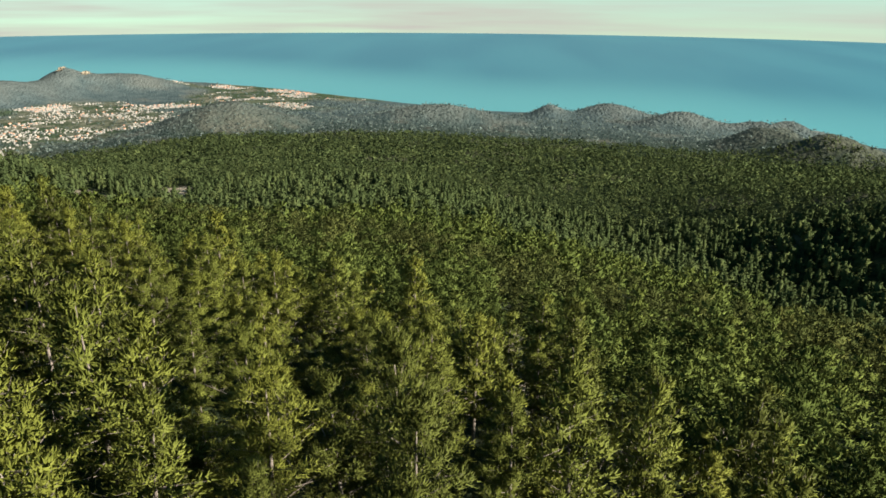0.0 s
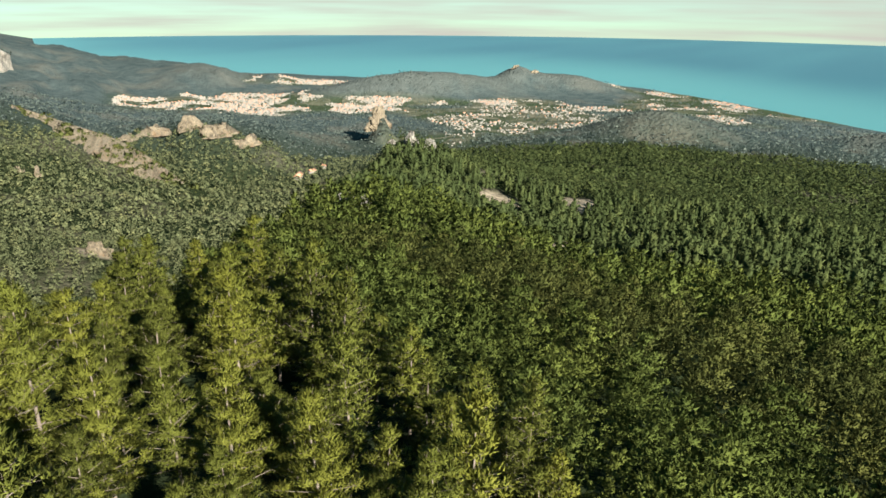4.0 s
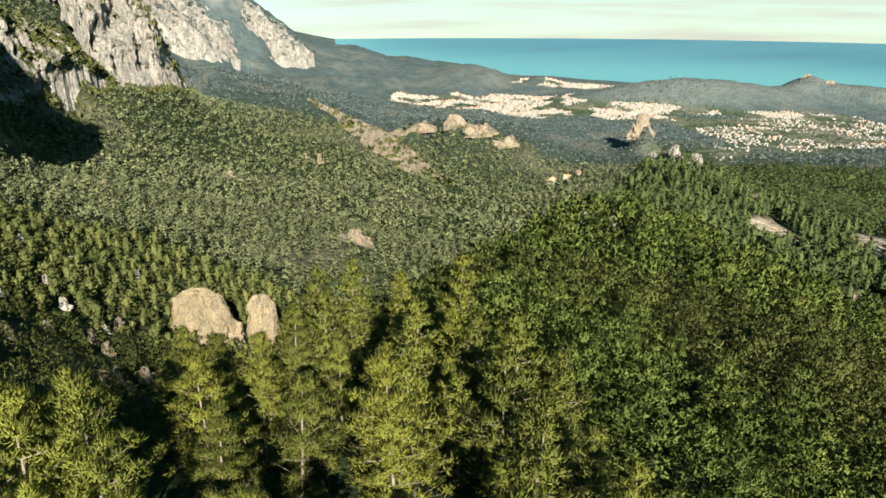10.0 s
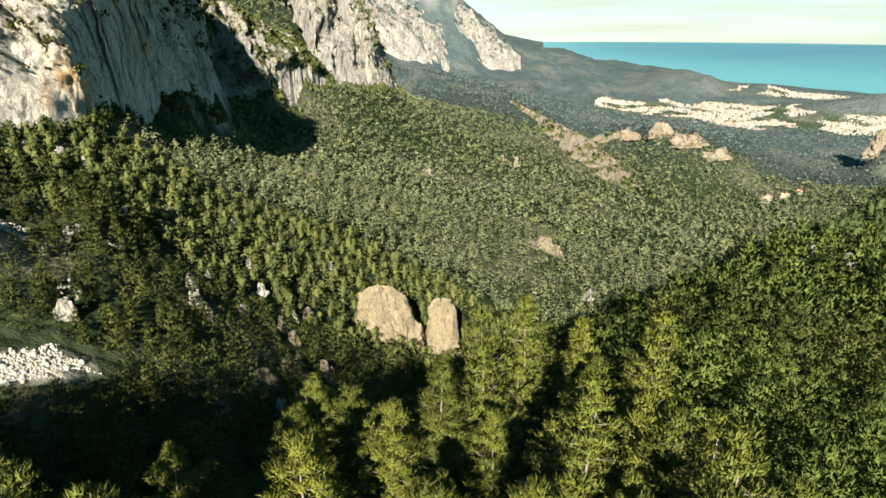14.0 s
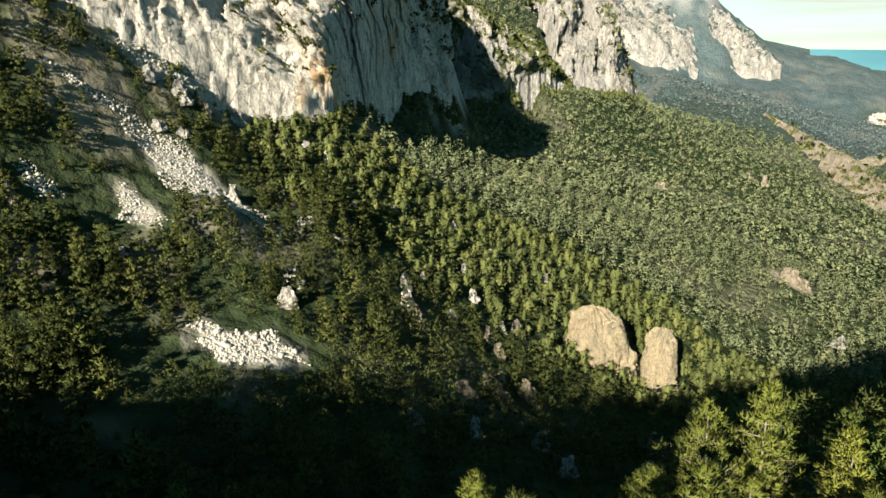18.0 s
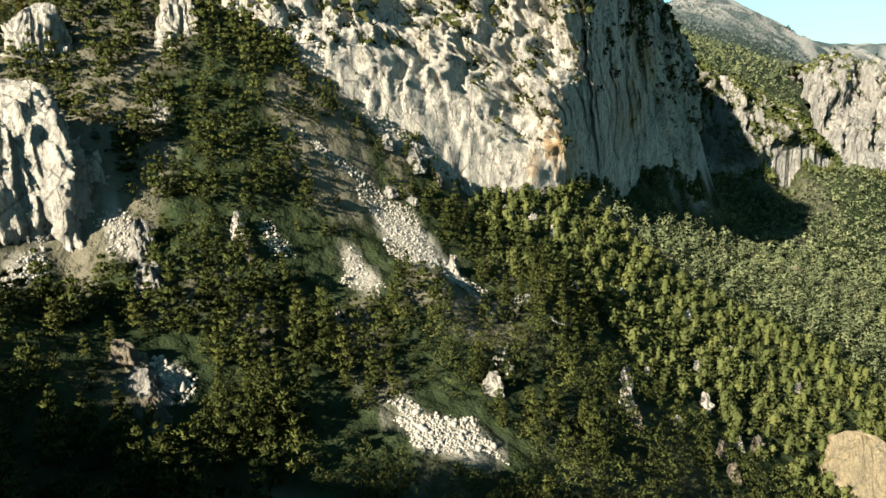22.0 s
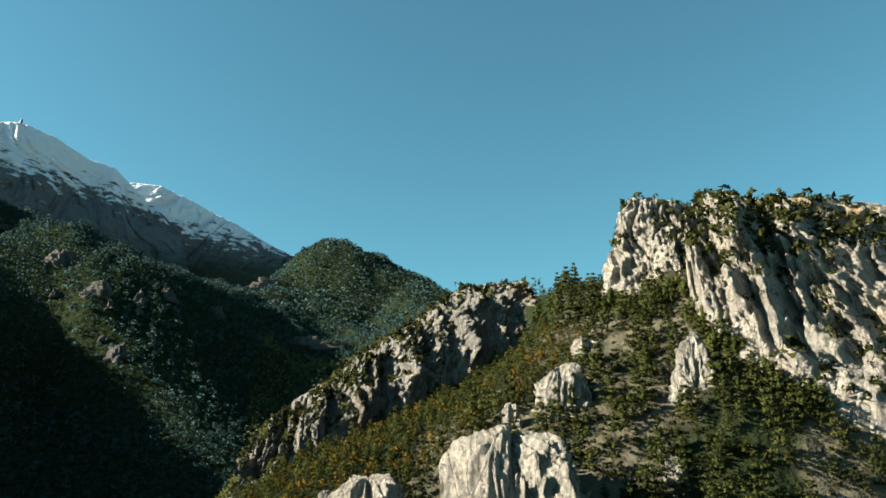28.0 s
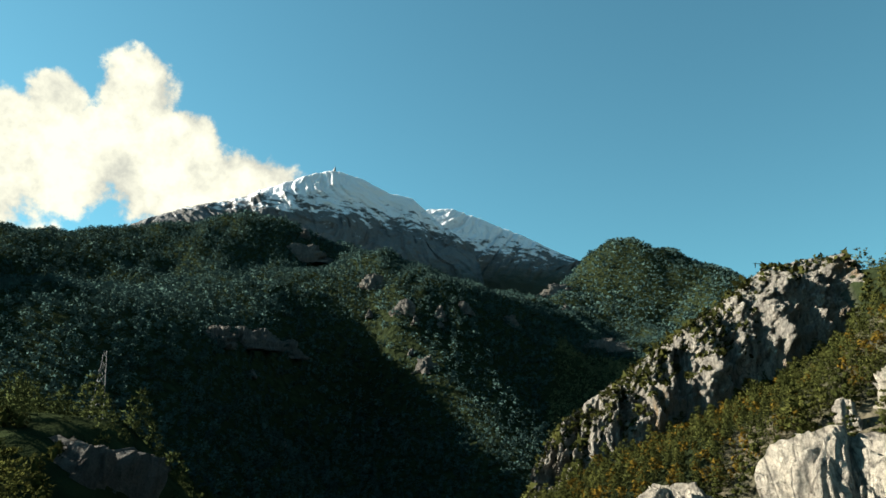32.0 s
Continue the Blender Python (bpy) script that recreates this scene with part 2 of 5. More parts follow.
def foliage(name, dark, light, through=0.25, near=False):
    """Needles or leaves: a tone for each blade, and one for each tree."""
    k = Mat(name)
    blade = k.t.nodes.new("ShaderNodeNewGeometry").outputs["Random Per Island"]
    tree = k.t.nodes.new("ShaderNodeObjectInfo").outputs["Random"] if near else k.attr("tone")
    dark = tuple(0.45 * a + 0.4 * b for a, b in zip(dark, light))
    deep = tuple(0.6 * c for c in dark)
    warm = (light[0] * 1.18, light[1] * 1.02, light[2] * 0.9)
    blade = k.math("ADD", k.math("MULTIPLY", blade, 0.5), 0.28)
    col = k.mix(blade, dark, light)
    other = k.mix(blade, deep, tuple(0.5 * (a + b) for a, b in zip(dark, light)))
    col = k.mix(k.ramp(tree, (0.15, (0, 0, 0)), (0.55, (1, 1, 1))), other, col)
    col = k.mix(k.ramp(tree, (0.6, (0, 0, 0)), (1.0, (0.8, 0.8, 0.8))), col, k.mix(blade, light, warm))
    k.link(col, k.b.inputs["Base Color"])
    k.b.inputs["Roughness"].default_value, k.b.inputs["Specular IOR Level"].default_value = 0.75, 0.12 if near else 0.0
    tr = k.node("ShaderNodeBsdfTranslucent")
    k.link(col, tr.inputs["Color"])
    mixed = k.node("ShaderNodeMixShader", Fac=through)
    k.link(k.b.outputs[0], mixed.inputs[1])
    k.link(tr.outputs[0], mixed.inputs[2])
    k.link(mixed.outputs[0], k.out.inputs["Surface"])
    return k.m


def limestone(name, pale, grey, stain, size=1.0, squash=0.22):
    """Weathered limestone: pale faces, grey and black water streaks, cracks, rust stains."""
    k = Mat(name)
    co = k.place()
    stretch = k.node("ShaderNodeMapping", Scale=(1, 1, squash))
    k.link(co, stretch.inputs["Vector"])
    streak = k.noise(0.14 / size, 7.0, 0.68, stretch.outputs[0])
    thin = k.noise(0.55 / size, 5.0, 0.7, stretch.outputs[0])
    fine = k.noise(0.8 / size, 6.0, 0.72, co)
    broad = k.noise(0.018 / size, 3.0, 0.5, co)
    crack = k.t.nodes.new("ShaderNodeTexVoronoi")
    crack.feature = "DISTANCE_TO_EDGE"
    crack.inputs["Scale"].default_value = 0.16 / size
    k.link(stretch.outputs[0], crack.inputs["Vector"])
    split = k.ramp(k.math("ADD", crack.outputs["Distance"], k.math("MULTIPLY", fine, 0.10)), (0.045, (0, 0, 0)), (0.085, (1, 1, 1)))
    col = k.mix(k.ramp(streak, (0.38, (0, 0, 0)), (0.60, (1, 1, 1))), grey, pale)
    col = k.mix(k.ramp(thin, (0.34, (0, 0, 0)), (0.5, (1, 1, 1))), tuple(0.52 * c for c in grey), col)
    col = k.mix(k.ramp(fine, (0.32, (0.35, 0.35, 0.35)), (0.52, (1, 1, 1))), (0.13, 0.125, 0.115), col)
    rust = k.math("MULTIPLY", k.ramp(broad, (0.56, (0, 0, 0)), (0.66, (1, 1, 1))), k.ramp(streak, (0.45, (0, 0, 0)), (0.6, (1, 1, 1))))
    col = k.mix(rust, col, stain)
    col = k.mix(k.math("MULTIPLY", k.math("SUBTRACT", 1.0, split), 0.8), col, (0.09, 0.085, 0.08))
    grit = k.noise(2.6 / size, 6.0, 0.78, co)
    col = k.mix(k.ramp(grit, (0.36, (0.45, 0.45, 0.45)), (0.5, (1, 1, 1))), tuple(0.4 * c for c in grey), col)
    both = k.math("ADD", k.math("ADD", k.math("MULTIPLY", streak, 1.2), k.math("MULTIPLY", thin, 0.7)), k.math("ADD", k.math("ADD", k.math("MULTIPLY", fine, 1.3), k.math("MULTIPLY", grit, 0.6)), k.math("MULTIPLY", split, 0.35)))
    k.bump(both, 1.0, 2.6 * size)
    return k.done(col, 0.9, 0.15)


def snow_rock(name, shift):
    """Grey mountain rock under snow, which lies thick on the heights and in drifts lower down."""
    k = Mat(name)
    co = k.place()
    tilted = k.node("ShaderNodeMapping", Scale=(1, 1, 2.6), Rotation=(0.35, 0.2, 0.4))
    k.link(co, tilted.inputs["Vector"])
    drift = k.noise(0.011, 8.0, 0.62, tilted.outputs[0])
    fine = k.noise(0.05, 5.0, 0.65, co)
    split = k.t.nodes.new("ShaderNodeSeparateXYZ")
    k.link(co, split.inputs[0])
    high = k.math("MULTIPLY", split.outputs[2], 0.0011)
    amount = k.ramp(k.math("ADD", k.math("ADD", high, shift), drift), (0.56, (0, 0, 0)), (0.64, (1, 1, 1)))
    rock = k.mix(fine, (0.068, 0.075, 0.078), (0.150, 0.150, 0.150))
    wood = k.mix(k.ramp(k.math("ADD", high, k.math("MULTIPLY", drift, 0.3)), (0.16, (1, 1, 1)), (0.36, (0, 0, 0))), rock, (0.03, 0.04, 0.03))
    col = k.mix(amount, wood, (0.70, 0.72, 0.75))
    k.bump(k.math("ADD", drift, k.math("MULTIPLY", fine, 0.3)), 0.8, 30.0)
    return k.done(col, 0.85, 0.1)


def ground_material():
    k = Mat("forest_ground")
    co = k.place()
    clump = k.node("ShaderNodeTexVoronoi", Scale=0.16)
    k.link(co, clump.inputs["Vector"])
    broad = k.noise(0.006, 5.0, 0.6, co)
    fine = k.noise(0.25, 5.0, 0.65, co)
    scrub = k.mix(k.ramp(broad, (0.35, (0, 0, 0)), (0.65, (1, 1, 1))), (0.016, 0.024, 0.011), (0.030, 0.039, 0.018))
    # Creases between clumps are painted darker, in place of shade there.
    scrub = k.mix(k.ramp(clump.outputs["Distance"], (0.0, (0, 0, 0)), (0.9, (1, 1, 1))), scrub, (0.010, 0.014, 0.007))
    soil = k.mix(fine, (0.109, 0.088, 0.061), (0.245, 0.211, 0.163))
    stone = k.mix(k.noise(0.08, 6.0, 0.7, co), (0.116, 0.109, 0.099), (0.299, 0.286, 0.258))
    lot = k.t.nodes.new("ShaderNodeTexVoronoi")
    lot.inputs["Scale"].default_value = 0.022
    k.link(co, lot.inputs["Vector"])
    fields = k.mix(k.ramp(lot.outputs["Color"], (0.35, (0.000, 0.000, 0.000)), (0.75, (0.680, 0.680, 0.680))), (0.037, 0.051, 0.029), (0.136, 0.122, 0.092))
    fields = k.mix(k.ramp(k.noise(0.05, 5.0, 0.7, co), (0.45, (0.000, 0.000, 0.000)), (0.58, (0.680, 0.680, 0.680))), fields, (0.027, 0.037, 0.022))
    # Far ground: haze is put into the colour as a pale blue-grey scrub.
    haze_scrub = k.mix(k.ramp(k.noise(0.035, 6.0, 0.7, co), (0.35, (0, 0, 0)), (0.65, (1, 1, 1))), (0.032, 0.046, 0.047), (0.056, 0.073, 0.072))
    scrub = k.mix(k.attr("haze_scrub"), scrub, haze_scrub)
    col = k.mix(k.attr("soil"), scrub, soil)
    col = k.mix(k.attr("field"), col, fields)
    col = k.mix(k.attr("rock"), col, stone)
    gravel = k.mix(k.noise(1.6, 6.0, 0.75, co), (0.11, 0.10, 0.082), (0.25, 0.23, 0.19))
    col = k.mix(k.attr("scree"), col, gravel)
    k.bump(k.math("ADD", k.math("MULTIPLY", clump.outputs["Distance"], -1.0), fine), 0.8, 3.0)
    return k.done(col, 0.95, 0.0)


def sea_material():
    k = Mat("sea_water")
    co = k.place()
    st = k.node("ShaderNodeMapping", Scale=(0.3, 1.6, 1), Rotation=(0, 0, 0.25))
    k.link(co, st.inputs["Vector"])
    bands = k.noise(0.0016, 4.0, 0.5, st.outputs[0])
    shore = k.attr("shore")
    deep = k.mix(k.ramp(bands, (0.4, (0.000, 0.000, 0.000)), (0.6, (0.720, 0.720, 0.720))), (0.010, 0.071, 0.097), (0.019, 0.097, 0.119))
    col = k.mix(shore, deep, (0.043, 0.158, 0.166))
    k.bump(k.noise(0.05, 4.0, 0.6, co), 0.15, 1.0)
    return k.done(col, 0.38, 0.35)


def plain(name, a, b, scale=2.0, rough=0.8):
    k = Mat(name)
    f = k.noise(scale, 5.0, 0.6)
    k.bump(f, 0.4, 0.05)
    return k.done(k.mix(f, a, b), rough)


GROUND = ground_material()
SEA = sea_material()
ROCK = limestone("limestone", (0.640, 0.585, 0.480), (0.410, 0.380, 0.325), (0.43, 0.27, 0.12), 1.0, 0.34)
ROCK_WARM = limestone("warm_limestone", (0.258, 0.211, 0.143), (0.163, 0.133, 0.092), (0.184, 0.122, 0.068), 0.5)
ROCK_FAR = limestone("far_limestone", (0.449, 0.415, 0.354), (0.258, 0.248, 0.221), (0.231, 0.184, 0.136), 3.0)
SNOW_ROCK = snow_rock("snowy_rock", -0.45)
SNOW_DEEP = snow_rock("deep_snow", -0.2)
BOULDER = limestone("tan_boulder_rock", (0.345, 0.275, 0.160), (0.245, 0.204, 0.126), (0.218, 0.156, 0.082), 0.4, 0.8)
ROCK_GREY = limestone("grey_limestone", (0.394, 0.367, 0.313), (0.224, 0.214, 0.190), (0.204, 0.143, 0.082), 0.8)
# Darkened copy of the grey limestone, with shade put into its colour.
ROCK_SHADED = limestone("shaded_limestone", (0.150, 0.145, 0.130), (0.085, 0.085, 0.080), (0.10, 0.075, 0.05), 0.8)
STONES = plain("scree_stone", (0.132, 0.122, 0.101), (0.260, 0.239, 0.199), 0.7, 0.9)
NEEDLES_NEAR = foliage("near_pine_needles", (0.023, 0.030, 0.007), (0.093, 0.105, 0.016), 0.07, True)
NEEDLES = foliage("pine_needles", (0.020, 0.030, 0.010), (0.070, 0.090, 0.023), 0.07)
NEEDLES_PLAT = foliage("plateau_needles", (0.015, 0.024, 0.010), (0.044, 0.058, 0.022), 0.06)
NEEDLES_FAR = foliage("far_needles", (0.024, 0.033, 0.012), (0.068, 0.077, 0.026), 0.1)
# Paler and greyer than the slope needles, to carry the valley's haze.
NEEDLES_VALLEY_HAZE = foliage("hazed_valley_needles", (0.042, 0.055, 0.030), (0.106, 0.120, 0.060), 0.12)
NEEDLES_MID = foliage("slope_needles", (0.018, 0.025, 0.010), (0.060, 0.069, 0.021), 0.1)
# Distant needles carry haze in their colour, paler and bluer than near ones.
NEEDLES_HAZE = foliage("hazed_needles", (0.047, 0.063, 0.060), (0.082, 0.105, 0.095), 0.1)
SHRUB = foliage("shrub_leaves", (0.015, 0.021, 0.007), (0.042, 0.046, 0.015), 0.15)
# Fir green taken darker, so that the gully's shade is in the colour.
FIR_SHADED = foliage("shaded_fir_needles", (0.013, 0.019, 0.007), (0.051, 0.059, 0.018), 0.1)
AUTUMN = foliage("autumn_leaves", (0.042, 0.034, 0.008), (0.108, 0.073, 0.013), 0.2)
# Western leaves: valley shade and blue haze are put into the colour.
WEST_SHADED = foliage("shade_haze_leaves", (0.018, 0.037, 0.036), (0.041, 0.078, 0.073), 0.05)
BARK = plain("pine_bark", (0.07, 0.052, 0.04), (0.18, 0.155, 0.13), 3.0, 0.95)
WALLS = plain("white_render", (0.128, 0.120, 0.105), (0.270, 0.251, 0.217), 0.08, 0.9)
TILES = plain("roof_tiles", (0.36, 0.17, 0.10), (0.48, 0.26, 0.17), 0.5, 0.85)
STEEL = plain("grey_steel", (0.10, 0.105, 0.11), (0.17, 0.175, 0.18), 3.0, 0.6)


# ---- land ----
# Ridges, feet of slopes, valley floors and the shore, as lines of x, y, z that the land runs through.
LINES = {
    "crest": [(-78, 38, 258), (-57, 57, 241), (-20, 52, 248), (15, 57, 241), (60, 72, 227), (85, 96, 215), (110, 122, 202), (173, 190, 176), (217, 200, 186), (300, 264, 159), (405, 337, 151), (450, 364, 148)],
    "north_drop": [(-20, 74, 234), (18, 80, 224), (58, 94, 207), (84, 118, 196), (106, 142, 186)],
    "north_foot": [(-20, 118, 192), (30, 130, 178), (95, 170, 160), (150, 235, 130), (215, 300, 105), (310, 380, 80), (420, 450, 60), (540, 520, 40), (650, 560, 30)],
    "plateau_a": [(-80, -30, 240), (0, 0, 233), (61, 12, 219), (104, -1, 207), (188, 27, 189), (314, 151, 151), (396, 242, 139), (446, 213, 131)],
    "plateau_b": [(931, 365, 58), (546, 124, 117), (290, 5, 162), (139, -18, 192)],
    "plateau_edge": [(229, -25, 170), (181, -58, 180), (112, -67, 198)],
    "gully": [(348, -55, 129), (269, -104, 133), (166, -119, 159)],
    "spur_s": [(744, -154, 70), (587, -200, 106), (456, -250, 137), (336, -268, 167)],
    "spur_foot": [(445, -85, 99), (405, -144, 108), (299, -172, 131)],
    "east_low": [(1050, 687, 21), (1145, 496, 31), (1234, 175, 31), (1188, -118, 26), (1098, -326, 26), (1010, -548, 26), (1008, -936, 36)],
    "coast": [(1437, 3382, 1), (1478, 2887, 1), (1509, 2642, 1), (1544, 2022, 1), (1660, 1860, 1), (1764, 1618, 1), (1963, 1381, 1), (2108, 994, 1), (2005, 695, 1), (1935, 554, 1), (1720, 187, 1), (1643, 22, 1), (1649, -173, 1), (1642, -388, 1), (1476, -487, 1), (1416, -598, 1), (1323, -641, 1), (1284, -815, 1), (1205, -1288, 1)],
    "plain": [(968, 1654, 6), (1272, 1556, 6), (1046, 1358, 6), (1348, 1189, 6), (1200, 973, 8), (1285, 780, 10), (1639, 973, 6), (1849, 851, 5), (1850, 574, 6), (1469, 947, 8), (1224, 743, 10)],
    "valley_low": [(703, 791, 6), (852, 879, 8), (569, 770, 14), (992, 997, 8)],
    "slope_n": [(357, 811, 52), (269, 513, 73), (204, 422, 72), (264, 417, 62), (101, 398, 144), (100, 560, 132), (234, 828, 74)],
    "slope_n_low": [(165, 319, 97), (124, 283, 115), (72, 229, 149), (44, 202, 169)],
    "slope_m": [(49, 313, 159), (16, 270, 192), (11, 347, 191), (32, 388, 178), (78, 684, 130)],
    "wall_foot": [(-5, 362, 203), (9, 467, 184), (44, 573, 176), (48, 640, 170), (50, 774, 150)],
    "wall_side": [(15, 650, 262), (24, 710, 240), (20, 770, 220)],
    "terrace": [(172, 1028, 107), (51, 733, 140), (92, 804, 148), (210, 1135, 104), (340, 1367, 70)],
    "broken_foot": [(2, 770, 140), (8, 795, 158), (32, 806, 158), (68, 828, 160), (87, 862, 174), (125, 900, 186), (161, 946, 168)],
    "tower_foot": [(186, 969, 152), (193, 952, 149), (230, 977, 146), (252, 1014, 136), (280, 1070, 122)],
    "tower_top": [(159, 1112, 258), (185, 1134, 254), (242, 1130, 199)],
    "broken_top": [(3, 922, 258), (54, 944, 229), (115, 973, 206)],
    "spur_n": [(378, 1398, 135), (501, 1259, 98), (552, 1054, 54), (549, 864, 31), (503, 692, 27)],
    "behind_spur": [(620, 1238, 40), (599, 1059, 33), (591, 856, 22)],
    "knolls": [(595, 1027, 73), (644, 976, 71), (676, 932, 64), (719, 863, 35)],
    "massif": [(-185, 1955, 401), (-77, 2117, 471), (68, 2222, 410), (243, 2365, 331), (690, 2285, 296), (818, 2351, 181), (921, 2421, 122)],
    "massif_foot": [(438, 1999, 122), (559, 1869, 76), (767, 2013, 56), (949, 2142, 67), (1042, 1877, 17)],
    "headland": [(1091, 2828, 100), (1266, 2702, 62), (1313, 2288, 36), (1311, 1878, 42), (1386, 1699, 24)],
    "west_screes": [(-44, 277, 219), (-11, 262, 197), (23, 199, 177), (-42, 300, 227), (4, 259, 187), (-74, 198, 214), (-40, 165, 195)],
    "cliff_foot": [(-131, 286, 315), (-109, 271, 293), (-91, 276, 279), (-70, 283, 261), (-46, 312, 237), (-33, 342, 212)],
    "cliff_top": [(-179, 329, 368), (-168, 352, 370), (-144, 380, 367), (-116, 452, 365), (-58, 514, 348), (-19, 543, 337), (-18, 620, 340), (-6, 753, 302)],
    "cliff_back": [(-369, 489, 393), (-217, 661, 388), (-118, 850, 344), (-27, 967, 283)],
    "peak_foot": [(-159, 275, 312), (-119, 262, 283)],
    "saddle": [(-219, 270, 329), (-199, 282, 330), (-185, 291, 323)],
    "ridge_w": [(-262, 278, 334), (-269, 238, 310), (-265, 192, 275), (-258, 164, 260)],
    "ridge_foot": [(-208, 152, 247), (-208, 175, 256), (-211, 202, 268), (-213, 232, 281), (-210, 259, 294)],
    "ridge_back": [(-262, 300, 318), (-290, 335, 312), (-330, 290, 285), (-300, 390, 325), (-300, 220, 270)],
    "shrubs": [(-161, 139, 238), (-167, 180, 259), (-171, 225, 281), (-157, 160, 245)],
    "slab_foot": [(-80, 154, 215), (-78, 172, 213), (-69, 154, 213)],
    "slab_front": [(-96, 170, 212), (-84, 184, 208)],
    "slab_front_b": [(-132, 146, 214), (-118, 160, 212)],
    "slab_back": [(-98, 208, 244), (-127, 192, 253)],
    "col": [(-70, 108, 203), (-150, 92, 203), (-260, 100, 195), (-400, 90, 185)],
    "gorge_n": [(-270, 130, 215), (-330, 190, 215), (-420, 260, 230), (-600, 330, 250)],
    "ledge": [(-66, 32, 257.5), (-74, 34, 259), (-88, 21, 262), (-95, 39, 260), (-98, -19, 263)],
    # Unseen hill, added out of view to cast shade over the western gorge.
    "shade_hill": [(-380, -420, 450), (-620, -580, 600), (-860, -780, 720), (-1100, -1000, 740)],
    "west_near": [(-512, -182, 384), (-620, -128, 391), (-743, -42, 395), (-345, -64, 294)],
    "west_floor": [(-596, -10, 262), (-754, 56, 304), (-570, 160, 262), (-918, 357, 351)],
    "spur_w": [(-1100, -14, 551), (-1154, 59, 593), (-1013, 134, 514), (-922, 241, 432), (-865, 321, 378), (-871, 374, 361)],
    "spur_face": [(-804, 84, 411), (-714, 122, 339), (-599, 168, 271)],
    "west_back": [(-765, -496, 435), (-824, -404, 447), (-912, -341, 462), (-1046, -274, 513), (-1177, -172, 574), (-1244, -69, 563)],
    "hill_b": [(-1244, -858, 625), (-1341, -708, 634), (-1460, -584, 651), (-1565, -456, 722), (-1609, -300, 785), (-1682, -187, 784), (-1751, -16, 742)],
    "basin": [(-1436, 323, 581), (-1287, 519, 474), (-1801, 537, 698), (-1528, 732, 557)],
    "dome": [(-2393, 639, 781), (-2459, 786, 898), (-2422, 906, 938), (-2415, 1072, 899), (-2352, 1331, 803)],
    "summit": [(-3441, -1148, 1175), (-3632, -868, 1345), (-3721, -709, 1433), (-3813, -478, 1573), (-3882, -324, 1639), (-3948, -124, 1592), (-4004, 116, 1522), (-3945, 354, 1336), (-3806, 702, 1113)],
    "snow_ridge": [(-4403, 195, 1572), (-4427, 348, 1592), (-4419, 652, 1518), (-4372, 945, 1373), (-4247, 1263, 1192)],
    "south": [(-100, -160, 230), (100, -150, 195), (-300, -300, 260), (0, -500, 180), (400, -500, 90)],
    "rim": [(-4600, -1500, 500), (-2500, -3800, 300), (0, -4500, 60), (-3600, 3000, 500), (-1800, 4200, 300), (-300, 4500, 200)],
}

# Hills of their own on the coastal plain: x, y, half-length, half-width, turn, height.
HILLS = [
    (1784.2, 1110, 62, 50, -40, 34.2),
    (1881.5, 1003.2, 140, 90, -60, 36.3),
    (1601.8, 1197, 220, 100, -40, 40.2),
    (1411.8, 1267.9, 200, 90, -40, 41.7),
    (1310.8, 1878.4, 160, 110, 40, 7.1),
    (1240.5, 479.7, 110, 70, -70, 41.1),
    (1415.8, 109, 110, 50, -80, 31.5),
    (1555.7, -115.6, 34, 34, 0, 29.3),
    (1580.4, -249.7, 75, 40, 90, 28.8),
    (1432.6, -371.4, 80, 35, 90, 29.4),
    (1417.1, -549.8, 90, 22, 90, 27),
    (1150.3, -435.6, 75, 50, 80, 38),
    (1041.7, -487.3, 75, 50, 80, 40),
    (964.8, 867.6, 22, 16, 0, 48.4),
    (443.3, 356.1, 26, 20, 40, 10.1),
]
CENTRE = np.array([55.0, 45.0])
SPREAD = 120.0


def warp(x, y):
    dx, dy = x - CENTRE[0], y - CENTRE[1]
    r = np.hypot(dx, dy) + 1e-6
    k = np.log1p(r / SPREAD) / r
    return dx * k, dy * k


knots = np.concatenate([along(line, 30 + 0.05 * np.hypot(*(np.array(line)[:, :2].mean(0) - CENTRE))) for line in LINES.values()])
kx, ky = warp(knots[:, 0], knots[:, 1])
size = len(knots)
pull = np.hypot(kx[:, None] - kx, ky[:, None] - ky) + 0.0
system = np.zeros((size + 3, size + 3))
system[:size, :size] = -pull + np.eye(size) * 0.004
system[:size, size], system[:size, size + 1], system[:size, size + 2] = 1, kx, ky
system[size:, :size] = system[:size, size:].T
weights = np.linalg.solve(system, np.r_[knots[:, 2], 0, 0, 0])


def shape(x, y):
    """The lie of the land through the ridge and valley lines."""
    wx, wy = warp(x, y)
    out = np.empty_like(wx)
    for n in range(0, len(wx), 20000):
        a, b = wx[n:n + 20000], wy[n:n + 20000]
        d = np.sqrt((a[:, None] - kx) ** 2 + (b[:, None] - ky) ** 2)
        out[n:n + 20000] = -d @ weights[:size] + weights[size] + weights[size + 1] * a + weights[size + 2] * b
    return out


TURN = np.radians(np.concatenate([np.arange(-125, 121, 0.5), np.arange(122, 234, 2.5)]))
RINGS = np.linspace(0.0005, math.log1p(4850 / SPREAD), 200)
far = SPREAD * np.expm1(RINGS)
gx = (CENTRE[0] - np.sin(TURN)[None] * far[:, None])
gy = (CENTRE[1] + np.cos(TURN)[None] * far[:, None])
fx, fy = gx.ravel(), gy.ravel()
fr = np.hypot(fx - CENTRE[0], fy - CENTRE[1])
lie = shape(fx, fy)
wx, wy = warp(fx, fy)
land = smoothstep(2, 30, lie)
rough = ridged(wx * 9, wy * 9, wx * 0 + 0.5, 4) * np.clip(fr * 0.008, 0.3, 16) * smoothstep(90, 400, fr)
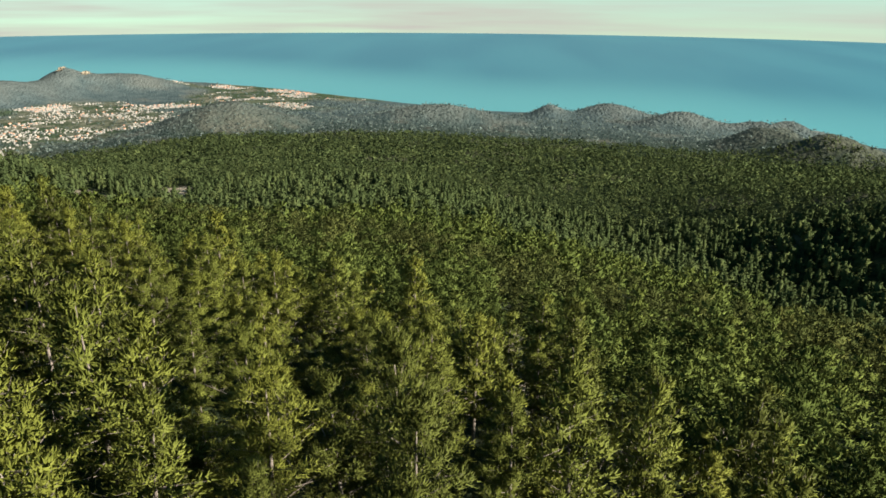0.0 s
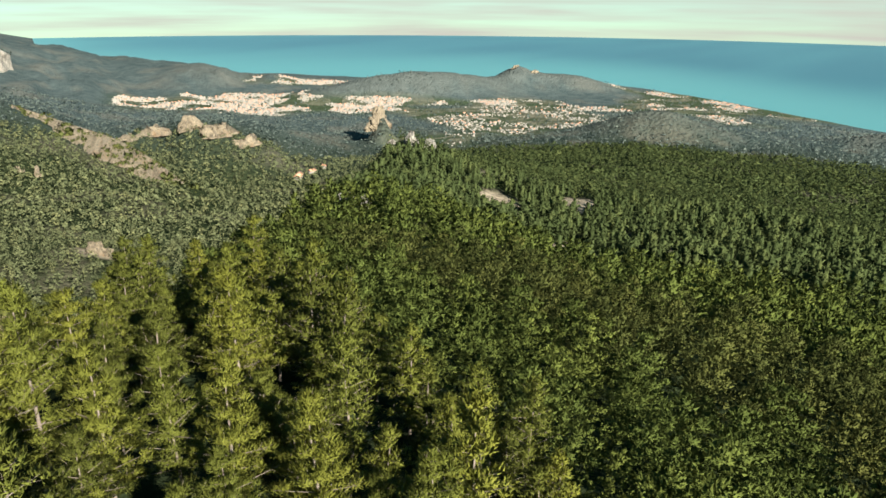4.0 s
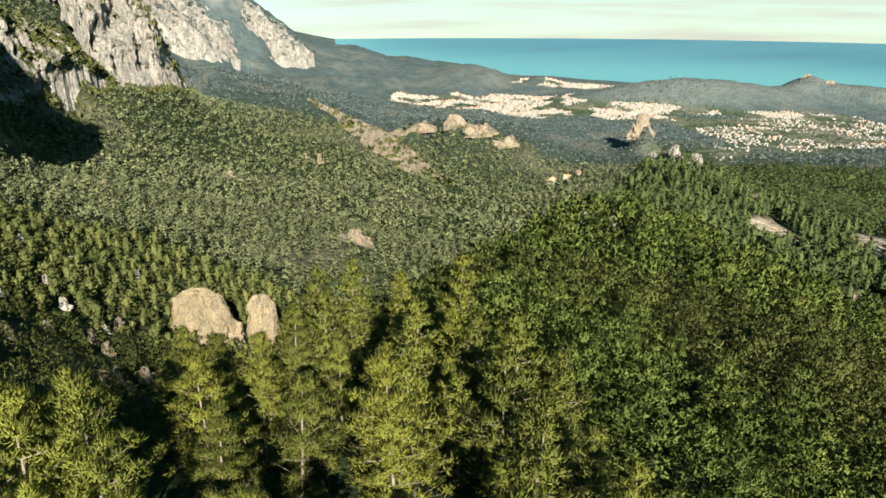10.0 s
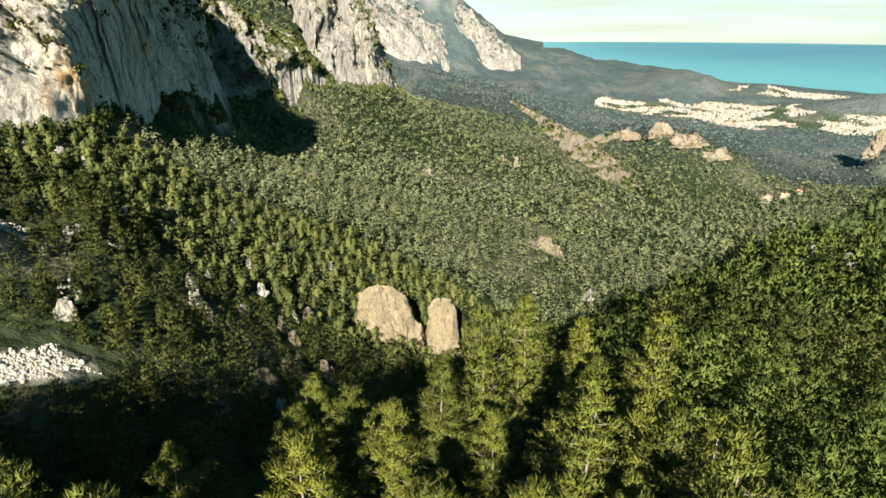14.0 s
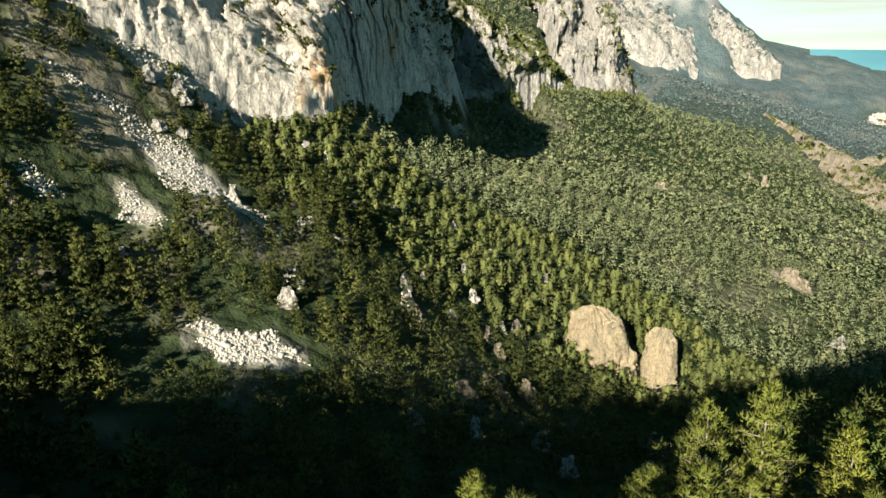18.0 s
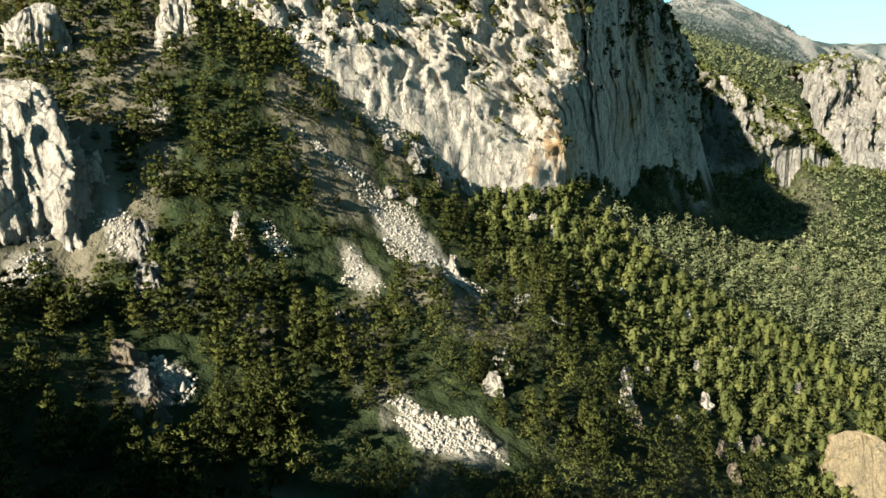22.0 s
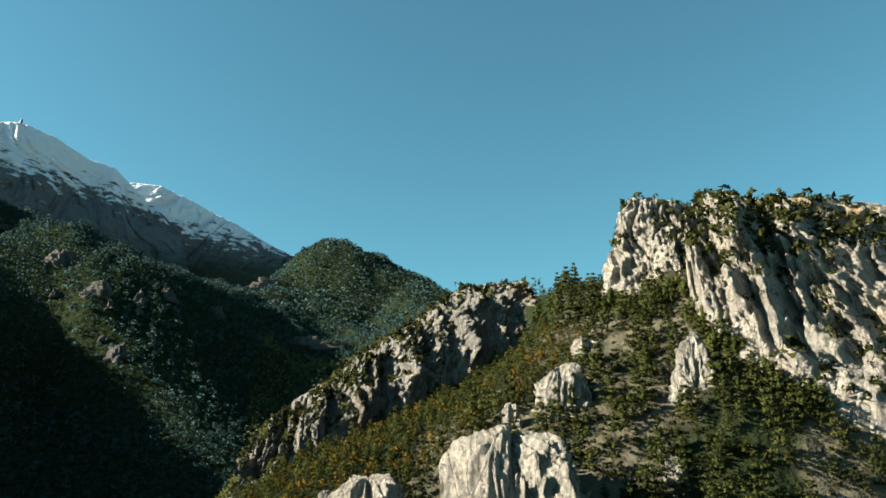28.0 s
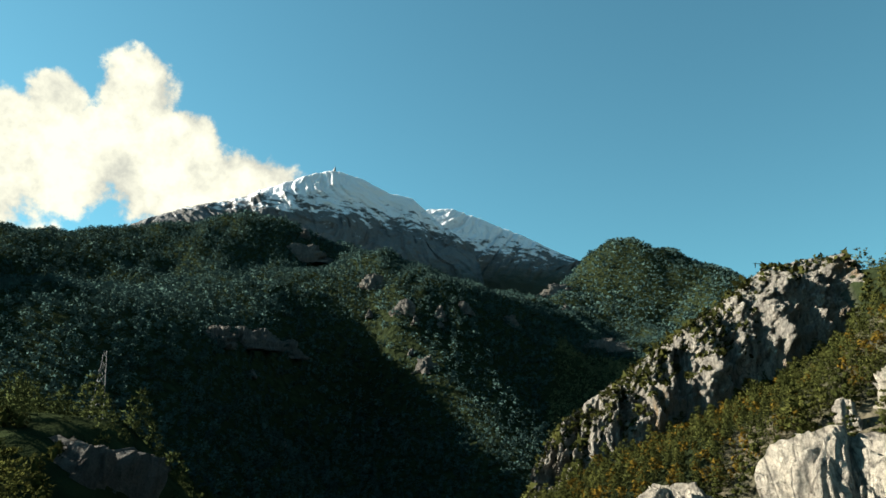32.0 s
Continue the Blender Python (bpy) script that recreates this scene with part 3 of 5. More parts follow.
rough *= (1 - 0.9 * smoothstep(2900, 3300, fr)) * land * (0.25 + 0.75 * smoothstep(-500, -900, fx) + 0.5 * smoothstep(1100, 1800, fy))
lie = lie - 170 * smoothstep(2700, 3300, fr) * smoothstep(-2400, -2900, fx)
lie = lie + rough + fbm(fx / 45, fy / 45, fx * 0, 3) * 1.6 * land
for hx, hy, ha, hb, ht, hh in HILLS:
    c, s = math.cos(radians(ht)), math.sin(radians(ht))
    u, v = ((fx - hx) * c + (fy - hy) * s) / ha, (-(fx - hx) * s + (fy - hy) * c) / hb
    lie = lie + hh * np.exp(-(u * u + v * v)) * (1 + 0.08 * ridged(u * 2, v * 2, u * 0 + hx, 3))
HEIGHTS = lie.reshape(gx.shape)


def ground_z(x, y):
    """The ground's height at places given as arrays."""
    x, y = np.atleast_1d(np.asarray(x, float)), np.atleast_1d(np.asarray(y, float))
    dx, dy = x - CENTRE[0], y - CENTRE[1]
    s = np.log1p(np.hypot(dx, dy) / SPREAD)
    i = np.clip((s - RINGS[0]) / (RINGS[1] - RINGS[0]), 0, len(RINGS) - 1.001)
    a = np.arctan2(-dx, dy)
    a = np.where(a < TURN[0], a + 2 * np.pi, a)
    n = len(TURN)
    j = np.interp(a, np.r_[TURN, TURN[0] + 2 * np.pi], np.arange(n + 1))
    i0, j0 = i.astype(int), np.minimum(j.astype(int), n - 1)
    u, v, j1 = i - i0, j - j0, (j0 + 1) % n
    return ((HEIGHTS[i0, j0] * (1 - v) + HEIGHTS[i0, j1] * v) * (1 - u) + (HEIGHTS[i0 + 1, j0] * (1 - v) + HEIGHTS[i0 + 1, j1] * v) * u)


def inside(x, y, areas):
    """How far places lie inside areas of x, y, half-length, half-width, turn: over 0 is inside."""
    best = np.full(np.shape(x), -9.0)
    for ax, ay, a, b, turn in areas:
        c, s = math.cos(radians(turn)), math.sin(radians(turn))
        u, v = ((x - ax) * c + (y - ay) * s) / a, (-(x - ax) * s + (y - ay) * c) / b
        best = np.maximum(best, 1 - np.hypot(u, v))
    return best


# Ground left open by roads, clearings, scree and bare rock.
OPEN = [
    (96, -3.5, 26, 2.2, 3),
    (388, 236, 32, 14, 32),
    (446, 213, 32, 13, 25),
    (310, 148, 26, 12, 25),
    (456, 288, 18, 8, 30),
    (279, 527, 16, 9, -50),
    (217, 188, 8, 6, 0),
    (173, 192, 6, 5, 0),
    (440, 350, 12, 10, 0),
    (0, 262, 6, 3.5, 0),
]
TOWN = [
    (1111, 1368, 380, 190, -38),
    (1275, 792, 300, 180, 32.5),
    (1801, 615, 290, 160, 19),
    (1840, 400, 110, 230, 10),
    (1450, 1680, 160, 90, -30),
    (1380, 1110, 300, 34, -43),
    (1905, 680, 210, 34, 80),
    (1640, 690, 110, 45, -40),
]
# Scree: x, y, half-length, half-width, turn, stones, size.
SCREES = [
    (-28, 267, 20, 9, -13, 5200, 0.22),
    (-30, 237, 8, 4, -27, 900, 0.2),
    (-55, 267, 9, 1.6, 34, 300, 0.3),
    (-54, 301, 12, 3.1, 35, 900, 0.3),
    (-39, 319, 15, 3.2, 63, 1200, 0.3),
    (-90, 176, 11, 3.6, -75, 700, 0.28),
    (-80, 199, 6, 3.6, 0, 420, 0.3),
    (-50, 226, 5, 3, 0, 260, 0.3),
    (13, 197, 11, 5.5, 11, 2400, 0.26),
    (-40, 172, 7, 3.5, -20, 300, 0.36),
]
CLEAR = OPEN + [(94, -4.5, 26, 4.2, 3)] + [(x, y, a * 1.1 + 3, b * 1.25 + 3, turn) for x, y, a, b, turn, _, _ in SCREES]
BY_SCREE = [(x - 5, y - 8, a * 1.2 + 9, b + 11, turn) for x, y, a, b, turn, _, _ in SCREES if b > 3]
CLEAR += [(x - 4, y - 7, a * 0.9, b + 2, turn) for x, y, a, b, turn, _, _ in SCREES if b > 3]
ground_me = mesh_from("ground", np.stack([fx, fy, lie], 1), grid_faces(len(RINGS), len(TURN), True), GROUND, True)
dzr = np.gradient(HEIGHTS, axis=0) / np.gradient(far)[:, None]
dza = np.gradient(HEIGHTS, axis=1) / (far[:, None] * np.gradient(TURN)[None])
steep = np.hypot(dzr, dza).ravel()
patch = fbm(fx / 60, fy / 60, fx * 0 + 4, 4)
wide = fbm(wx * 22, wy * 22, wx * 0 + 9, 4)
rock = smoothstep(2.0, 2.7, steep + 0.4 * wide) * smoothstep(5, 20, lie) * smoothstep(-320, -240, fx)
rock = np.maximum(rock, 0.8 * smoothstep(-0.5, 0.1, wide + 0.3 * patch) * smoothstep(1300, 1500, fy) * smoothstep(200, 320, lie) * smoothstep(-1100, -900, fx))
field = smoothstep(-0.25, 0.15, inside(fx, fy, TOWN) + 0.5 * fbm(fx / 140, fy / 140, fx * 0, 3)) * smoothstep(30, 15, lie)
soil = np.maximum(smoothstep(0.25, 0.75, patch) * 0.2 * smoothstep(-260, -200, fx), smoothstep(-0.15, 0.15, inside(fx, fy, OPEN)))
# Thin soil tint that greys the hills, standing in for haze on them.
hill_haze = np.zeros(len(fx))
for hx, hy, ha, hb, ht, hh in HILLS:
    hill_haze = np.maximum(hill_haze, 0.12 * smoothstep(-0.6, 0.3, inside(fx, fy, [(hx, hy, ha, hb, ht)]) + 0.5 * wide))
soil = np.maximum(soil, hill_haze)
stony = smoothstep(0.0, 0.5, fbm(fx / 22, fy / 22, fx * 0 + 12, 3)) * smoothstep(-215, -190, fx) * smoothstep(30, 0, fx) * smoothstep(150, 175, fy) * smoothstep(330, 310, fy)
soil = np.maximum(soil, 0.4 * stony)
attribute(ground_me, "rock", np.clip(rock, 0, 1) * (1 - field))
attribute(ground_me, "scree", smoothstep(-0.15, 0.25, inside(fx, fy, [q[:5] for q in SCREES if q[3] > 3]) + 0.5 * fbm(fx / 6, fy / 6, fx * 0 + 8, 3)))
attribute(ground_me, "field", field)
# The haze tint grows with distance from the middle of the walk.
attribute(ground_me, "haze_scrub", smoothstep(900, 1500, fr) * smoothstep(-500, 0, fx))
attribute(ground_me, "soil", soil)
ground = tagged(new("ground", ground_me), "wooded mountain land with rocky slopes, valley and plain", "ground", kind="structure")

sr = np.r_[1.0, 900.0, np.linspace(1200, 4850, 60)]
sa = np.radians(np.arange(0, 360, 2.0))
sx, sy = CENTRE[0] - np.sin(sa)[None] * sr[:, None], CENTRE[1] + np.cos(sa)[None] * sr[:, None]
sea_me = mesh_from("sea", np.stack([sx.ravel(), sy.ravel(), np.zeros(sx.size)], 1), grid_faces(len(sr), len(sa), True), SEA)
attribute(sea_me, "shore", smoothstep(-60, -4, ground_z(sx.ravel(), sy.ravel())))
tagged(new("sea", sea_me), "calm turquoise sea reaching the horizon", "sea", kind="structure")


# ---- rock ----
BARE = []


def resample(line, n):
    line = np.array(line, float)
    s = np.r_[0, np.cumsum(np.linalg.norm(np.diff(line, axis=0), axis=1))]
    q = np.linspace(0, s[-1], n)
    out = np.stack([np.interp(q, s, line[:, k]) for k in range(3)], 1)
    for k in range(2):
        out[1:-1] = (out[:-2] + 2 * out[1:-1] + out[2:]) / 4
    return out


def paired(base, top, n):
    """Two lines of matching corners, stepped along together."""
    b, t = np.array(base, float), np.array(top, float)
    s = np.r_[0, np.cumsum(0.5 * np.linalg.norm(np.diff(b, axis=0), axis=1) + 0.5 * np.linalg.norm(np.diff(t, axis=0), axis=1))]
    q = np.linspace(0, s[-1], n)
    out = [np.stack([np.interp(q, s, p[:, k]) for k in range(3)], 1) for p in (b, t)]
    for p in out:
        for k in range(n // 2):
            p[1:-1] = (p[:-2] + 2 * p[1:-1] + p[2:]) / 4
    return out


def blocks(x, y, seed):
    """Broken rock in plan cells: each block set forward or back and tilted its own way, with sharp steps between."""
    i, j = np.floor(x).astype(np.int64), np.floor(y).astype(np.int64)
    best, out = np.full(x.shape, 99.0), np.zeros(x.shape)
    s = int(seed * 10)
    for a in (-1, 0, 1):
        for b in (-1, 0, 1):
            p, q = i + a, j + b
            dx = x - (p + 0.5 + 0.42 * lattice(p, q, s * 0 + p * 0 + s))
            dy = y - (q + 0.5 + 0.42 * lattice(p, q, p * 0 + s + 77))
            r = dx * dx + dy * dy
            val = 0.55 * lattice(p, q, p * 0 + s + 131) + 0.8 * dx * lattice(p, q, p * 0 + s + 53) + 0.7 * dy * lattice(p, q, p * 0 + s + 91) - 0.35 * np.abs(dx)
            out = np.where(r < best, val, out)
            best = np.minimum(best, r)
    return out


def cliff(name, base, top, across, up, ribs, amp, slant, material, label, seed, lip=18.0, steep=(0.62,), category="cliff", skirt=0.7, pieces=1, calm=(1.0,)):
    """A rock face between its foot and its rim, with buttresses, gullies and cracks that run down it."""
    if len(base) == len(top):
        b, t = paired(base, top, across)
    else:
        b, t = resample(base, across), resample(top, across)
    out = (b - t) * np.array([1, 1, 0])
    out /= np.linalg.norm(out, axis=1)[:, None] + 1e-9
    for k in range(6):
        out[1:-1] = out[:-2] + out[1:-1] + out[2:]
        out /= np.linalg.norm(out, axis=1)[:, None]
    s = np.linspace(0, 1, up)[:, None, None]
    curve = np.interp(np.linspace(0, 1, across), np.linspace(0, 1, len(steep)), steep)[None, :, None]
    p = b[None] + (t - b)[None] * np.concatenate([s + 0 * curve, s + 0 * curve, s ** curve], 2)
    u = np.r_[0, np.cumsum(np.linalg.norm(np.diff((b + t)[:, :2] / 2, axis=0), axis=1))][None] + np.zeros((up, 1))
    z = p[:, :, 2]
    bend = fbm(u / (ribs * 0.9), z / (ribs * 0.9), u * 0 + seed + 2, 3)
    w = u + slant * z + ribs * 0.18 * bend
    zero = u * 0
    big = ridged(w / (ribs * 1.5), z / (ribs * 5), zero + seed, 2)
    mid = blocks(w / (ribs * 0.62) + 0.2 * bend, z / (ribs * 3.0), seed + 5)
    block = blocks(w / (ribs * 0.24) + 0.3 * bend, z / (ribs * 1.15) + 0.3 * bend, seed + 7)
    chips = blocks(w / (ribs * 0.1) + 0.4 * bend, z / (ribs * 0.2), seed + 9)
    crest = 1 - 2.4 * np.abs(noise3(w / (ribs * 0.3), z / (ribs * 2.2), zero + seed + 11))
    small = fbm(w / (ribs * 0.05), z / (ribs * 0.08), zero + seed + 13, 2)
    cleft = -np.exp(-(noise3(w / (ribs * 0.7), z / (ribs * 3.5), zero + seed + 17) / 0.09) ** 2) - 0.5 * np.exp(-(noise3(w / (ribs * 0.3) + 9.1, z / (ribs * 1.4), zero + seed + 19) / 0.11) ** 2)
    gully = -np.exp(-(noise3(w / (ribs * 1.7), z / (ribs * 9), zero + seed + 23) / 0.085) ** 2)
    ledge = fbm(u / (ribs * 0.7), z / (ribs * 0.3), zero + seed + 3, 3)
    d = amp * np.interp(np.linspace(0, 1, across), np.linspace(0, 1, len(calm)), calm)[None] * (1.0 * big + 0.75 * mid + 0.62 * block + 0.5 * chips + 0.5 * crest + 0.9 * cleft + 1.5 * gully + 0.26 * small + 0.35 * ledge)
    fade = np.minimum(1, np.minimum(s[:, :, 0] * 5 + 0.25, (1 - s[:, :, 0]) * 4 + 0.35))
    d = d * fade
    p = p + out[None] * d[:, :, None] + np.array([0, 0, 0.3]) * d[:, :, None]
    low = p[:1] - np.array([0, 0, skirt]) * lip + out[None] * lip * 0.1
    low[0, :, 2] = np.minimum(low[0, :, 2], ground_z(low[0, :, 0], low[0, :, 1]) - 4)
    back = p[-1:] - out[None] * lip - np.array([0, 0, 0.25]) * lip
    back2 = back - out[None] * lip - np.array([0, 0, 1.2]) * lip
    p = np.concatenate([low, p, back, back2])
    mid_at = b.mean(0)
    if pieces == 1:
        ob = tagged(new(name, mesh_from(name, (p - mid_at).reshape(-1, 3), grid_faces(up + 3, across), material)), label, category)
    else:
        ob = tagged(new(name), label, category)
        cuts = np.linspace(0, across - 1, pieces + 1).astype(int)
        for i, j in zip(cuts[:-1], cuts[1:]):
            part("buttress", mesh_from("buttress", (p[:, i:j + 1] - mid_at).reshape(-1, 3), grid_faces(up + 3, j - i + 1), material), ob)
    ob.location = mid_at
    BARE.append(np.concatenate([b[::6, :2] + out[::6, :2] * 2, (t - out * 4)[::-6, :2]]))
    return p[1:-2]


def crag(name, x, y, z0, z1, a, b, turn, material, label, seed, taper=0.35, amp=0.22, lean=(0.0, 0.0), around=72, up=34, flat=0.8, category="rock", round_top=None, tilt=0.0, grooves=1.0, keep_off=0.95, pieces=1):
    """One standing mass of rock with ribbed sides and a rounded, broken top."""
    th = np.linspace(0, 2 * np.pi, around, endpoint=False)[None]
    s = np.linspace(0, 1, up)[:, None]
    h = z1 - z0
    side = np.clip(s / 0.78, 0, 1)
    rim = np.clip((s - 0.78) / 0.22, 0, 1)
    prof = (1 - taper * side ** 1.6) * (1 - rim ** 2.2)
    box = (np.abs(np.cos(th)) ** 3 + np.abs(np.sin(th)) ** 3) ** (-1 / 3)
    size = min(a, b)
    px, py = np.cos(th) * box * a * prof, np.sin(th) * box * b * prof
    pz = h * (side * flat + (1 - flat) * (1 - (1 - rim) ** 2.0)) + 0 * th
    q = 0.6 * fbm(px / size, py / size, pz / size + seed, 3)
    ring = th + 0 * s
    girth = ring * (a + b) / 2 / size * (1 if round_top is None else 0.6)
    big = 1.2 * blocks(girth / 0.8 + 0.3 * q, pz / (size * 2.6) + 0.2 * q, seed)
    mid = 1.2 * blocks(girth / 0.3 + 0.5 * q, pz / (size * 1.0) + 0.3 * q, seed + 4)
    small = blocks(girth / 0.11 + q, pz / (size * 0.3) + q, seed + 6) + 0.4 * fbm(px / (size * 0.08), py / (size * 0.08), pz / (size * 0.15) + seed, 2)
    lump = fbm(px / (size * 0.9), py / (size * 0.9), pz / (size * 0.8) + seed + 8, 3)
    karren = 1 - 2.2 * np.abs(noise3(girth / 0.075 + 0.6 * q, pz / (size * 0.9), seed + 0 * ring)) + 0.6 * noise3(girth / 0.035, pz / (size * 0.4), seed + 3 + 0 * ring)
    k = 1 + amp * (1.1 * big + 0.85 * mid + 0.5 * small + 0.9 * lump + 0.4 * grooves * karren)
    pz = pz + size * amp * (1.3 * big + 0.9 * mid + 0.4 * small + 1.2 * lump) * smoothstep(0.3, 0.9, side) + tilt * px * smoothstep(0.4, 0.95, side)
    px, py = px * k + lean[0] * pz, py * k + lean[1] * pz
    c, sn = math.cos(radians(turn)), math.sin(radians(turn))
    v = np.stack([px * c - py * sn, px * sn + py * c, pz], -1)
    if pieces == 1:
        ob = tagged(new(name, mesh_from(name, v.reshape(-1, 3), grid_faces(up, around, True), material)), label, category)
    else:
        ob = tagged(new(name), label, category)
        v = np.concatenate([v, v[:, :1]], 1)
        cuts = np.linspace(0, around, pieces + 1).astype(int)
        for i, j in zip(cuts[:-1], cuts[1:]):
            part("rock_rib", mesh_from("rock_rib", v[:, i:j + 1].reshape(-1, 3), grid_faces(up, j - i + 1), material), ob)
    ob.location = (x, y, z0)
    BARE.append(np.stack([x + np.cos(th[0, ::6]) * max(a, b) * 0.0 + (np.cos(th[0, ::6]) * a * c - np.sin(th[0, ::6]) * b * sn) * keep_off, y + (np.cos(th[0, ::6]) * a * sn + np.sin(th[0, ::6]) * b * c) * keep_off], 1))
    return ob


def within(x, y, ring):
    """Whether places lie inside a ring of corners."""
    x2, y2 = np.roll(ring[:, 0], -1), np.roll(ring[:, 1], -1)
    odd = np.zeros(np.shape(x), bool)
    for xa, ya, xb, yb in zip(ring[:, 0], ring[:, 1], x2, y2):
        odd ^= ((ya > y) != (yb > y)) & (x < (xb - xa) * (y - ya) / (yb - ya + 1e-12) + xa)
    return odd


# Outcrops: x, y, height, half-length, half-width, turn, brown or not.
CRAGS = [
    (279, 527, 9, 9, 5, -50, 1),
    (285, 519, 6, 5, 4, 0, 1),
    (279, 445, 7, 4.5, 4, 0, 0),
    (382, 865, 12, 5, 4, 0, 1),
    (370, 885, 6, 6, 4, 0, 1),
    (217, 187, 5, 5, 4, 0, 0),
    (221, 181, 4, 4, 3, 0, 0),
    (172, 191, 5, 4, 3, 0, 0),
    (246, 192, 5, 4, 4, 0, 1),
    (424, 338, 9, 12, 7, 30, 0),
    (438, 330, 7, 7, 5, 0, 0),
    (422, 352, 6, 5, 5, 0, 0),
    (72, 231, 7, 8, 3, -50, 1),
    (82, 243, 6, 5, 3, -50, 1),
    (64, 222, 4, 4, 3, 0, 1),
    (-74, 200, 7, 6, 4, -40, 0),
    (-64, 192, 5, 5, 4, 0, 0),
    (-40, 166, 5, 6, 4, 0, 0),
    (-34, 160, 4, 4, 3, 0, 1),
    (-48, 168, 5, 5, 3, 20, 1),
    (13, 281, 3, 3, 2.4, 0, 0),
    (4, 259, 2.5, 3, 2, 0, 0),
    (-42, 301, 5, 4, 3, 0, 0),
    (-50, 296, 4, 3, 3, 0, 0),
    (-33, 330, 4, 4, 3, 0, 0),
    (9, 296, 2.5, 3, 2.4, 0, 0),
    (4, 252, 2.2, 3, 2, 20, 0),
    (10, 268, 1.8, 3, 1.6, 0, 0),
    (22, 264, 1.5, 4, 1.4, 10, 0),
    (37, 389, 3, 3, 2, 0, 0),
    (-17, 334, 3, 5, 2, -50, 0),
    (-42, 281, 2.4, 2.6, 2, 0, 0),
    (-36, 286, 2.2, 2.4, 2, 0, 0),
    (40, 300, 2.5, 2, 2, 0, 0),
    (60, 320, 2.5, 2, 2, 0, 0),
    (58, 270, 2.5, 2, 2, 0, 0),
    (30, 330, 3, 3, 2, 0, 0),
    (70, 350, 3, 3, 2, 0, 0),
    (-92, 230, 5, 5, 3, 30, 0),
    (-25, 352, 5, 5, 3, 0, 0),
    (604.5, 1010.7, 7, 38, 20, 0, 1),
    (645.4, 963.4, 9, 18, 16, 0, 1),
    (666, 926.2, 9, 32, 22, 0, 1),
    (691, 896.6, 6, 26, 16, 0, 1),
    (1777.8, 1110.7, 5, 20, 6, 0, 1),
    (1806, 1065, 4, 18, 6, 0, 1),
    (959.3, 873.3, 25, 22, 12, 0, 1),
    (247.6, 792.2, 6, 7, 5, 0, 1),
    (106, 591.9, 3, 6, 4, 0, 1),
    (-853.3, 50.2, 7, 9, 5, 0, 0),
    (-804, 108.2, 7, 10, 5, 0, 0),
    (-812.7, 139.8, 6, 7, 5, 0, 0),
    (-713.6, 119.3, 4, 5, 4, 0, 0),
    (-754, 104.6, 5, 5, 4, 0, 0),
    (-535.4, -59.9, 4, 9, 4, 0, 0),
    (-561.9, -33.7, 4, 10, 4, 0, 0),
    (-566.9, -5.3, 4, 8, 4, 0, 0),
    (-1412.3, 441.4, 14, 26, 10, 0, 1),
    (-527, -56, 12, 16, 6, 75, 0),
    (-585, -48, 13, 20, 6, 78, 0),
    (-640, -42, 14, 24, 7, 72, 0),
    (-698, -23, 12, 18, 7, 66, 0),
    (-938, 51, 15, 22, 9, 80, 0),
    (-824, 95, 14, 16, 8, 70, 0),
    (-723, 118, 12, 12, 7, 60, 0),
    (-837, 139, 13, 9, 7, 70, 0),
    (-880, 175, 13, 12, 8, 60, 0),
    (-944, 247, 14, 16, 8, 50, 0),
    (-1705, 495, 22, 46, 14, 80, 1),
    (-1051, 410, 14, 40, 10, 60, 0),
    (-1283, -104, 26, 55, 14, 85, 0),
    (-1390.2, -111.9, 18, 34, 12, 0, 0),
]
FACES = {}
FACES["main"] = cliff("limestone_cliff", [(-133, 287, 315), (-110, 271, 293), (-93, 277, 279), (-70, 284, 261), (-47, 312, 237), (-28, 340, 217), (-5, 362, 202), (8, 467, 183), (43, 573, 174), (25, 623, 194)], [(-162, 322, 366), (-146, 339, 364), (-134, 361, 369), (-99, 418, 360), (-52, 422, 347), (-22, 410, 330), (-4, 380, 320), (8, 478, 324), (34, 579, 272), (4, 634, 277)], 520, 170, 34.0, 9.0, 0.45, ROCK, "huge pale limestone cliff with ribs, gullies and rust stains", 3.0, steep=(0.62, 0.62, 0.62, 0.6, 0.5, 0.4, 0.5, 0.6), calm=(1, 1, 1, 1, 0.9, 0.35, 0.3, 0.5), pieces=8)
FACES["pillar"] = cliff("limestone_pillar", [(-177, 276, 314), (-160, 273, 310), (-149, 280, 309), (-135, 285, 304), (-133, 296, 315)], [(-186, 298, 355), (-179, 301, 370), (-170, 307, 369), (-165, 319, 369), (-166, 332, 366)], 110, 90, 22.0, 4.0, 0.1, ROCK, "steep pale limestone pillar at the mountain's top", 8.0, pieces=2)
FACES["ridge"] = cliff("rocky_ridge", [(-212, 133, 231), (-209, 152, 245), (-209, 175, 255), (-212, 203, 267), (-214, 232, 281), (-211, 259, 294), (-213, 279, 309)], [(-234, 146, 260), (-241, 159, 272), (-243, 179, 284), (-245, 202, 302), (-245, 226, 318), (-242, 247, 334), (-239, 264, 338), (-233, 280, 337)], 300, 100, 17.0, 6.0, -0.12, ROCK_GREY, "grey jagged limestone ridge with scrub on its ledges", 13.0, pieces=6)
